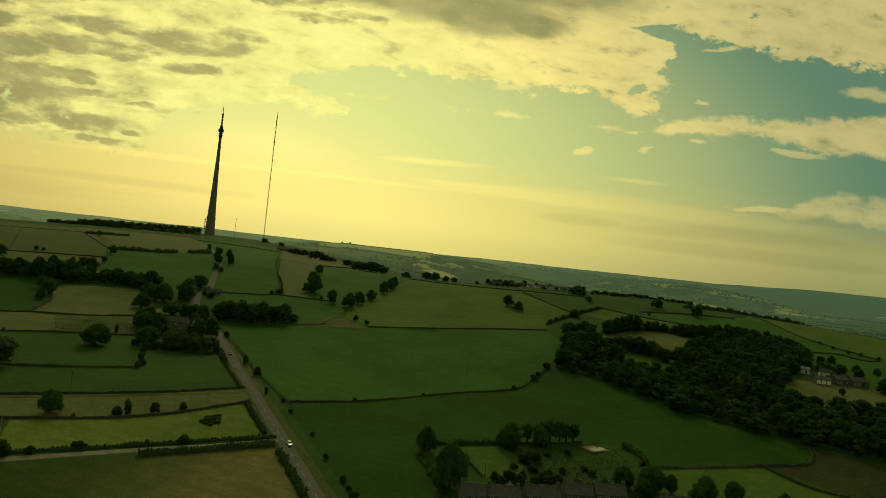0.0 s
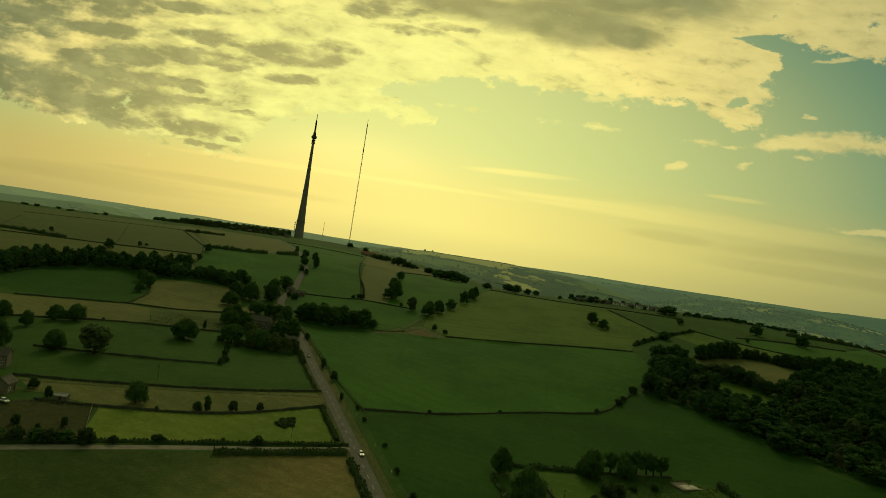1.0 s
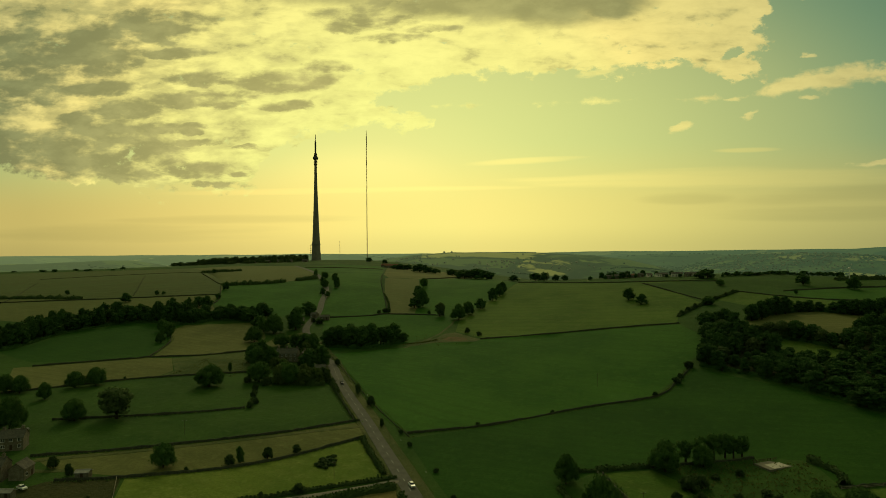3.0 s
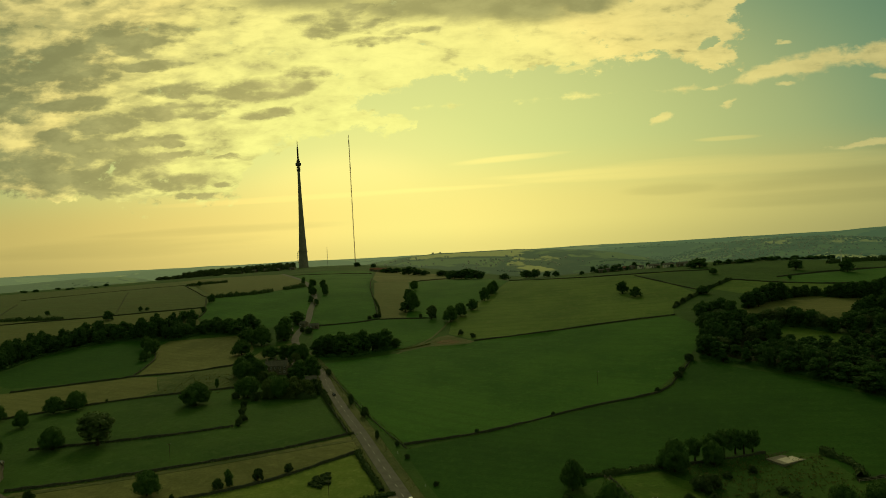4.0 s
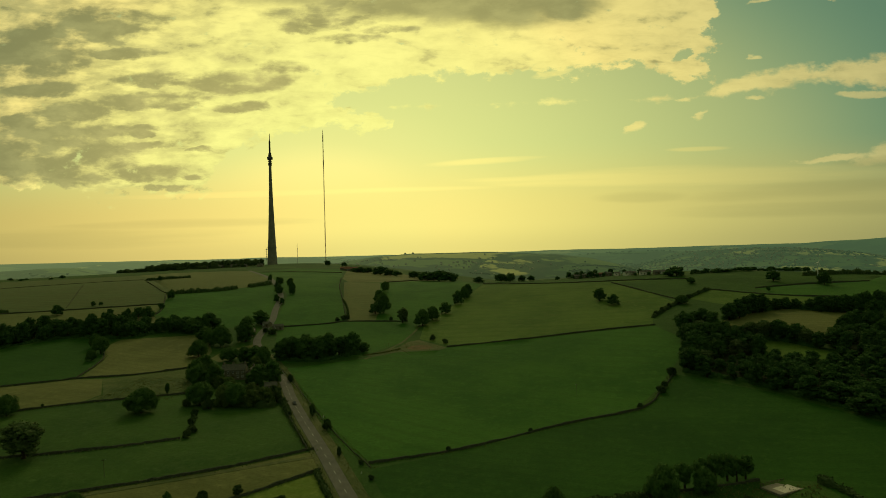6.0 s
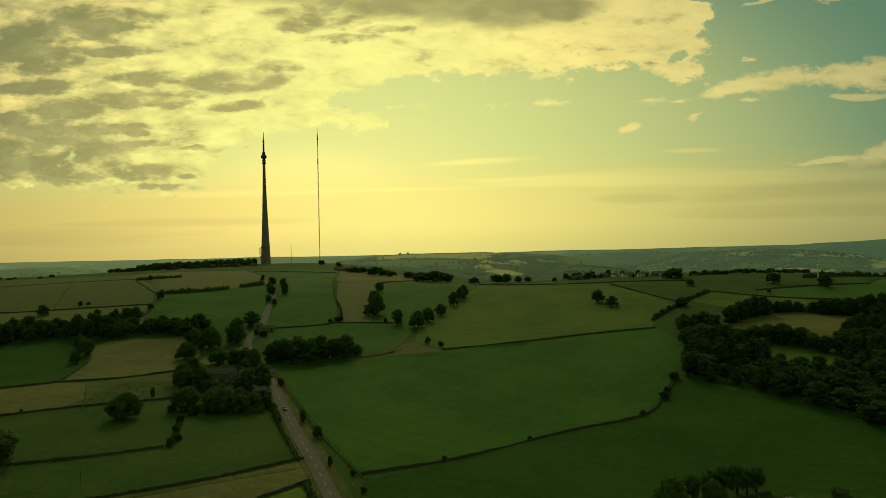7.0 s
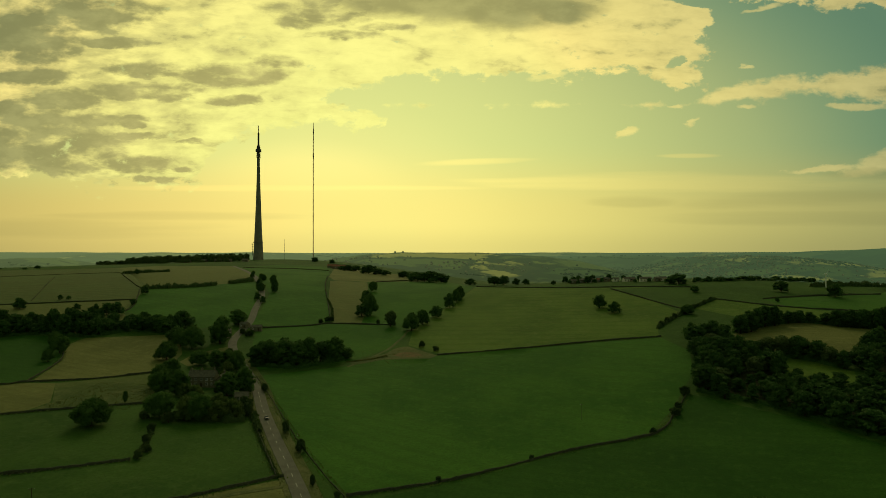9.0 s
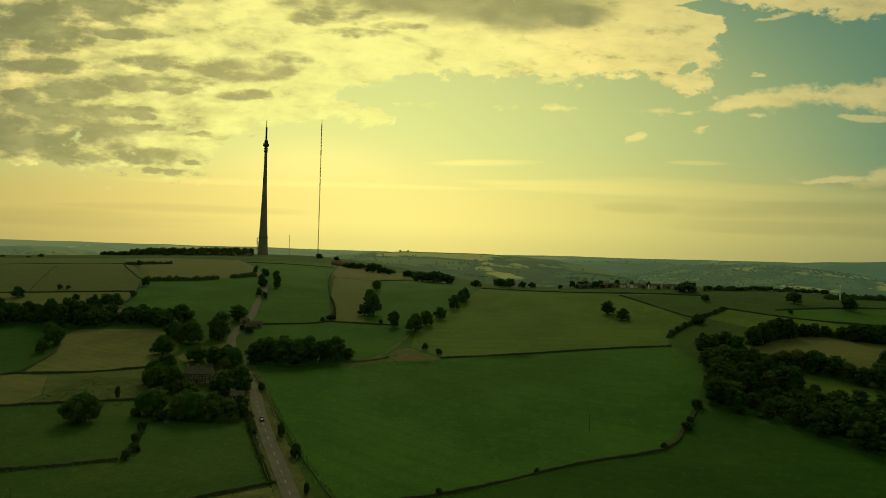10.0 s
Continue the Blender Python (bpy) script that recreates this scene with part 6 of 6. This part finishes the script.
# houses along the crest
vr = np.random.default_rng(21)
for k, (vx, vy) in enumerate(((84, 836), (94, 834), (104, 838), (113, 832), (122, 836), (131, 828), (140, 818), (148, 822), (156, 806), (163, 812), (170, 800), (177, 804), (184, 796), (191, 790))):
    pale_one = k in (2, 5, 6, 8, 9, 11, 12)
    house(vx + 20, vy - 6, vr.uniform(-15, 15), vr.uniform(5.5, 9), 6, vr.uniform(2.4, 3.2), 1.5, RENDERED if pale_one else WALLSTONE, REDROOF if k == 3 else SLATE,
          "pale rendered house along the crest" if pale_one else "stone house with a dark roof along the crest", (), 1, 2)
for vx, vy, w in ((-268, 1230, 26), (-240, 1215, 18), (-285, 1250, 18), (-560, 1425, 14), (-590, 1440, 14), (-625, 1450, 12), (-520, 1420, 12), (-665, 1450, 14)):
    house(vx, vy, vr.uniform(-12, 12), w, 9, 4, 2.6, WALLSTONE, REDROOF if vx > -300 else SLATE, "long farm building near the crest", (), 1, 2, "barn", category="barn")


# riding arena behind the gardens
def arena():
    ob = empty("riding_arena", (100, 294, ground_z(100, 294)), 28)
    tagged(ob, "small pale sand riding arena with a post fence", "riding arena")
    bm = bmesh.new()
    box(bm, -6, 6, -4, 4, -1.0, 0.35)
    part("sand_bed", bm, LANE, ob)
    bm = bmesh.new()
    box(bm, -3.5, 4.5, -3.6, 1.2, 0.3, 0.42)
    part("pale_sand", bm, SAND, ob)
    for k in range(9):
        bm = bmesh.new()
        box(bm, -6.1 + k * 1.5, -5.95 + k * 1.5, 4.0, 4.15, -0.5, 1.6)
        part("post", bm, POLEWOOD, ob)
    bm = bmesh.new()
    for z in (0.8, 1.3):
        box(bm, -6.1, 6.1, 4.02, 4.1, z, z + 0.12)
    part("rail", bm, POLEWOOD, ob)


arena()


# ---------------------------------------------------------------- vehicles
def car(x, y, turn, mat, label, van=False):
    ob = empty("car", (x, y, ground_z(x, y) + 0.19), turn)
    tagged(ob, label, "car", "cars on the road")
    L, W = 4.5, 1.8
    bm = bmesh.new()
    side = [(-2.25, 0.35), (-2.25, 0.85), (-1.5, 0.98), (2.0, 1.0), (2.2, 0.9), (2.25, 0.35)]
    for s in (-1, 1):
        for p in side:
            bm.verts.new((s * W / 2, p[0], p[1]))
    v = list(bm.verts)
    n = len(side)
    bm.faces.new(v[:n])
    bm.faces.new(v[n:][::-1])
    for i in range(n):
        bm.faces.new((v[i], v[n + i], v[n + (i + 1) % n], v[(i + 1) % n]))
    bmesh.ops.recalc_face_normals(bm, faces=bm.faces[:])
    bmesh.ops.bevel(bm, geom=bm.edges[:], offset=0.08, segments=2, affect="EDGES")
    part("body", bm, mat, ob)
    bm = bmesh.new()
    cab = [(-1.0, 0.95), (-0.35, 1.45), (1.4, 1.48), (2.0, 0.98)]
    for s in (-1, 1):
        for a, z in cab:
            bm.verts.new((s * (0.78 if z < 1.2 else 0.62), a, z))
    v = list(bm.verts)
    bm.faces.new(v[:4]), bm.faces.new(v[4:][::-1])
    for i in range(4):
        bm.faces.new((v[i], v[4 + i], v[4 + (i + 1) % 4], v[(i + 1) % 4]))
    bmesh.ops.recalc_face_normals(bm, faces=bm.faces[:])
    part("windows", bm, WINDOW, ob, "dark car windows")
    bm = bmesh.new()
    box(bm, -0.6, 0.6, -0.3, 1.4, 1.46, 1.52)
    bmesh.ops.bevel(bm, geom=bm.edges[:], offset=0.02, segments=1, affect="EDGES")
    part("roof", bm, mat, ob)
    for sx in (-0.8, 0.8):
        for sy in (-1.4, 1.4):
            bm = bmesh.new()
            rod(bm, (sx - 0.11, sy, 0.32), (sx + 0.11, sy, 0.32), 0.32, 14)
            wheel = part("tyre", bm, RUBBER, ob)
            bm = bmesh.new()
            rod(bm, (sx - 0.12, sy, 0.32), (sx + 0.12, sy, 0.32), 0.19, 10)
            part("rim", bm, STEEL, wheel)
        bm = bmesh.new()
        box(bm, sx - 0.2 + (0.05 if sx < 0 else -0.05), sx + 0.1, -2.27, -2.2, 0.66, 0.82)
        part("headlight", bm, LAMPGLASS, ob)
        bm = bmesh.new()
        box(bm, sx - 0.12, sx + 0.1, 2.18, 2.26, 0.66, 0.84)
        part("tail_light", bm, REDGLASS, ob)


car(-41.2, 261.5, 27, CARWHITE, "white car on the country road")
car(-109.5, 392.5, 27, CARDARK, "small dark car on the country road")
car(-177.5, 229.3, 70, CARWHITE, "pale car parked in the farmyard")
car(-205, 250, 20, CARWHITE, "white car parked beside the farm cottage")


# ---------------------------------------------------------------- poles
def pole(x, y, h=8.0, turn=0, arms=1):
    ob = empty("telegraph_pole", (x, y, ground_z(x, y)), turn)
    tagged(ob, "weathered wooden pole with a crossarm in grass", "pole", "poles")
    bm = bmesh.new()
    rod(bm, (0, 0, -0.8), (0, 0, h), 0.12, 8, 0.08)
    part("post", bm, POLEWOOD, ob)
    for k in range(arms):
        bm = bmesh.new()
        box(bm, -0.9, 0.9, -0.06, 0.06, h - 0.5 - k * 0.6, h - 0.38 - k * 0.6)
        part("crossarm", bm, POLEWOOD, ob)
    for s in (-0.75, 0.0, 0.75):
        bm = bmesh.new()
        lathe(bm, [(0.05, h - 0.38), (0.07, h - 0.3), (0.04, h - 0.2)], 8, (s, 0))
        part("insulator", bm, WHITESTEEL, ob)


for px, py, ph, pt in ((-152, 292, 7, 20), (-72, 262, 7, 40), (43, 402, 8, 15), (42, 251, 7.5, 5)):
    pole(px, py, ph, pt)


def post_fence(a, b, count):
    """Posts with two rails, following the ground."""
    ob = empty("fence", (*a, ground_z(*a)))
    tagged(ob, "pale wooden post and rail fence between two fields", "fence")
    pts = [(a[0] + (b[0] - a[0]) * k / (count - 1), a[1] + (b[1] - a[1]) * k / (count - 1)) for k in range(count)]
    local = [Vector((x - a[0], y - a[1], ground_z(x, y) - ground_z(*a))) for x, y in pts]
    for p in local:
        bm = bmesh.new()
        rod(bm, p + Vector((0, 0, -0.4)), p + Vector((0, 0, 1.25)), 0.08, 6)
        part("post", bm, PALEWOOD, ob)
    for p, q in zip(local, local[1:]):
        for h in (0.55, 1.05):
            bm = bmesh.new()
            rod(bm, p + Vector((0, 0, h)), q + Vector((0, 0, h)), 0.06, 5)
            part("rail", bm, PALEWOOD, ob)


post_fence((-151, 244), (-138, 223), 10)
post_fence((30, 284), (42, 252), 12)
post_fence((115, 272), (172, 280), 20)


def sign_post(x, y, turn):
    ob = empty("marker_post", (x, y, ground_z(x, y)), turn)
    tagged(ob, "small white roadside marker post in the verge", "post", "roadside posts")
    bm = bmesh.new()
    box(bm, -0.07, 0.07, -0.05, 0.05, -0.3, 1.1)
    bmesh.ops.bevel(bm, geom=bm.edges[:], offset=0.02, segments=1, affect="EDGES")
    part("post", bm, FRAME, ob)
    bm = bmesh.new()
    box(bm, -0.05, 0.05, -0.065, -0.05, 0.8, 0.95)
    part("reflector", bm, REDGLASS, ob)


for k, (sx, sy) in enumerate(((-55, 307), (-38, 275), (-26, 251), (-88, 372))):
    sign_post(sx, sy, 28)


# ---------------------------------------------------------------- the far country
# each ridge: its distance, how far it runs out before and behind its crest, and the crest's slope above the flying height by compass angle
RIDGES = (
    (2650, 420, 300, ((-18, -0.030), (-13.5, -0.0086), (-11, -0.0032), (-7.3, 0.0009), (0, 0.0005), (3.2, -0.0032), (6, -0.006), (9, -0.013), (14, -0.035))),
    (3000, 330, 280, ((-55, -0.012), (-42, -0.010), (-37.5, -0.0065), (-35, -0.007), (-33, -0.013), (-29, -0.032))),
    (3500, 260, 240, ((13, -0.030), (17, -0.009), (19, -0.005), (23, -0.0045), (26, -0.006), (29, -0.012), (33, -0.025))),
    (3750, 240, 220, ((4, -0.022), (8, -0.008), (12, -0.0045), (16, -0.005), (19, -0.010), (23, -0.022))),
    (4100, 260, 230, ((-37, -0.014), (-34, -0.002), (-29, -0.0006), (-25, -0.0008), (-21, 0.0010), (-17, 0.0), (-14, -0.004), (-10, -0.014))),
    (4650, 330, 300, ((-50, 0.001), (-36, 0.0008), (-20, 0.0), (0, -0.001), (5, 0.0003), (8, 0.0006), (12, 0.0), (17.5, 0.0006), (26, 0.0012), (30, 0.0042), (33, 0.0068), (37.4, 0.0072), (46, 0.004))),
)


def far_slope(az, r):
    """How high the far land stands, as a slope seen from the flying height."""
    s = float(np.interp(r, (1800, 2200, 2700, 3300, 3900, 4400, 4700, 4880), (-0.068, -0.056, -0.045, -0.032, -0.021, -0.013, -0.008, -0.008)))
    p = Vector((az * 0.11, r / 620.0, 2.0))
    fade = min(1.0, max(0.15, (4300 - r) / 900))
    s += (0.0060 * noise.noise(p) + 0.0035 * noise.noise(p * 2.7)) * fade
    for r0, before, behind, crest in RIDGES:
        top = float(np.interp(az, [c[0] for c in crest], [c[1] for c in crest])) + 0.0007 * noise.noise(Vector((az * 0.45, r0, 0.0)))
        if top > s and crest[0][0] <= az <= crest[-1][0]:
            s += (top - s) * math.exp(-((r - r0) / (before if r < r0 else behind)) ** 2)
    return s


def far_place(az, r):
    a = radians(az)
    return r * math.sin(a), 60 + r * math.cos(a), 100 + far_slope(az, r) * r


def hazed_material(name, build, lo, hi):
    """Far land with evening haze painted on as a glow that grows with distance."""
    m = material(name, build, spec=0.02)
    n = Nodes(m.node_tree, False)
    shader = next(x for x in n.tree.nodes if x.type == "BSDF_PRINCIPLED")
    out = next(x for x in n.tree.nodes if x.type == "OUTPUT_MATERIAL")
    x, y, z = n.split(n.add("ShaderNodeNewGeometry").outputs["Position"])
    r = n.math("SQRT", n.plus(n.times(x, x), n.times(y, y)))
    haze_glow = n.add("ShaderNodeEmission")
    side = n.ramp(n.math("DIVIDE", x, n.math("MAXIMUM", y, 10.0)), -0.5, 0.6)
    n.put(haze_glow.inputs[0], n.mix(side, (0.160, 0.215, 0.088), (0.068, 0.120, 0.056)))
    n.put(haze_glow.inputs[1], 1.0)
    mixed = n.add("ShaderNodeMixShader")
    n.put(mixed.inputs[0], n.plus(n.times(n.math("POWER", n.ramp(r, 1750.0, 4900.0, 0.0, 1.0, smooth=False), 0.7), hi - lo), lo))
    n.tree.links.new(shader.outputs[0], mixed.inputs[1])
    n.tree.links.new(haze_glow.outputs[0], mixed.inputs[2])
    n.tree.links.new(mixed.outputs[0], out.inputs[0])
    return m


def far_fields(n, where):
    x, y, z = n.split(where)
    w = n.noise(where, 0.004, 3)
    flat = n.xyz(n.plus(n.times(x, 0.50), n.times(w, 90.0)), n.plus(n.times(y, 0.90), n.times(w, 110.0)), 0.0)
    cells = n.add("ShaderNodeTexVoronoi")
    cells.inputs["Scale"].default_value = 0.0058
    n.put(cells.inputs["Vector"], flat)
    tone = n.split(cells.outputs["Color"])
    c = n.mix(n.ramp(tone[0], 0.35, 0.95), (0.050, 0.095, 0.020), (0.20, 0.235, 0.052))
    c = n.mix(n.times(n.ramp(tone[1], 0.76, 0.80), 0.9), c, (0.52, 0.47, 0.14))
    edges = n.add("ShaderNodeTexVoronoi")
    edges.feature = "DISTANCE_TO_EDGE"
    edges.inputs["Scale"].default_value = 0.0058
    n.put(edges.inputs["Vector"], flat)
    hedges = n.times(n.ramp(edges.outputs["Distance"], 0.13, 0.05), n.ramp(n.noise(where, 0.02, 3), 0.36, 0.5))
    dark = n.mix(n.noise(where, 0.05, 3), (0.016, 0.030, 0.009), (0.034, 0.052, 0.015))
    c = n.mix(hedges, c, dark)
    woods = n.ramp(n.noise(n.xyz(x, n.times(y, 1.7), z), 0.0034, 6, 0.62), 0.50, 0.545)
    return n.mix(n.times(woods, 0.94), c, dark)


def build_far():
    azs, rs = np.linspace(-58, 58, 330), np.r_[np.linspace(1800, 3000, 60), np.linspace(3030, 4880, 75)]
    verts = [far_place(a, r) for r in rs for a in azs]
    verts += [(x, y, z - 120) for x, y, z in verts[-len(azs):]]
    n = len(azs)
    faces = [(i * n + j, i * n + j + 1, (i + 1) * n + j + 1, (i + 1) * n + j) for i in range(len(rs)) for j in range(n - 1)]
    me = mesh_of("backdrop_hills", verts, faces, hazed_material("far_fields", far_fields, 0.07, 0.86), True)
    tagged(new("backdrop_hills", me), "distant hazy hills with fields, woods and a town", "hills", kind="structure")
    # woods and hedge lines
    rng = np.random.default_rng(31)
    ico = bmesh.new()
    bmesh.ops.create_icosphere(ico, subdivisions=1, radius=1.0)
    base = np.array([v.co[:] for v in ico.verts])
    tri = [[v.index for v in f.verts] for f in ico.faces]
    ico.free()
    verts, faces = [], []

    def clump(az, r, w, h):
        x, y, z = far_place(az, r)
        k = len(verts)
        body = base * (1 + rng.normal(0, 0.15, len(base)))[:, None] * np.array((w, w, h)) + np.array((x, y, z + h * 0.5))
        verts.extend(tuple(p) for p in body)
        faces.extend(tuple(k + j for j in f) for f in tri)
    for i in range(170):
        az, r = (rng.uniform(-44, 44), rng.uniform(1850, 4300)) if i < 100 else (rng.uniform(16, 46), rng.uniform(1820, 2900))
        if -17 < az < 9 and 2250 < r < 2950:
            continue
        da, dr = rng.normal(0, 1), rng.normal(0, 0.25)
        k = int(rng.integers(12, 36))
        step = 8.5 / r * 57.3
        for i in range(k):
            clump(az + (i - k / 2) * step * np.sign(da) * 0.9, r + (i - k / 2) * 14 * dr + rng.normal(0, 3), rng.uniform(2.5, 5.5), rng.uniform(1.8, 3.6))
    for _ in range(40):
        az, r = rng.uniform(-44, 44), rng.uniform(1900, 4300)
        if -17 < az < 9 and 2250 < r < 2950:
            continue
        for _ in range(int(rng.integers(20, 55))):
            clump(az + rng.normal(0, 1.5), r + rng.normal(0, 45), rng.uniform(5, 9), rng.uniform(2.5, 4.5))
    # woods and town get a smaller share of the painted haze glow
    woods = hazed_material("far_woods", two_tone((0.014, 0.026, 0.010), (0.026, 0.040, 0.014), 0.02), 0.04, 0.74)
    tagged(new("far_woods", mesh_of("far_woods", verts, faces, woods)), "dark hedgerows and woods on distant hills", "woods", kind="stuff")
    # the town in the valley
    for name, mat_a, share in (("far_town", hazed_material("far_town_walls", two_tone((0.36, 0.32, 0.24), (0.17, 0.15, 0.12), 0.03), 0.03, 0.6), 1.0),):
        verts, faces = [], []
        for az0, r0, sa, sr, count in ((22, 3300, 4, 90, 300), (26, 3480, 5, 90, 220), (18, 3150, 4, 80, 160), (12, 2950, 5, 100, 120), (0, 2360, 3.5, 50, 60), (33, 2300, 5, 200, 150), (37, 2700, 5, 250, 170), (30, 2750, 5, 120, 160), (-12, 2500, 3, 60, 40)):
            for _ in range(count):
                az, r = az0 + rng.normal(0, sa), r0 + rng.normal(0, sr)
                x, y, z = far_place(az, r)
                w, d, h = rng.uniform(4, 9), 6, rng.uniform(2.0, 4.0)
                a = rng.uniform(-0.5, 0.5)
                c, s = math.cos(a), math.sin(a)
                k = len(verts)
                for px, py, pz in ((-w / 2, -d / 2, -2), (w / 2, -d / 2, -2), (w / 2, d / 2, -2), (-w / 2, d / 2, -2), (-w / 2, -d / 2, h), (w / 2, -d / 2, h), (w / 2, d / 2, h), (-w / 2, d / 2, h), (-w / 2, 0, h + 2.5), (w / 2, 0, h + 2.5)):
                    verts.append((x + px * c - py * s, y + px * s + py * c, z + pz))
                faces += [tuple(k + i for i in f) for f in ((0, 1, 5, 4), (1, 2, 6, 9, 5), (2, 3, 7, 6), (3, 0, 4, 8, 7), (4, 5, 9, 8), (6, 7, 8, 9))]
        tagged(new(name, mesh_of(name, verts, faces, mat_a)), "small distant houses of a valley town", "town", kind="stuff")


build_far()
# paler leaves put the haze over the crest wood into its colour
heap_up("tower_wood", "dark wood on the crest beside the tower", LEAFPALE)


def long_shed(x, y, turn, w, mat, label):
    house(x, y, turn, w, 8, 2.2, 1.2, WALLSTONE, mat, label, (), 1, 3, "shed", door=False, panes=False, category="shed")


long_shed(486, 850, -14, 40, SAND, "long pale shed beyond the far field")
long_shed(530, 850, -14, 30, SLATE, "long dark shed beyond the far field")
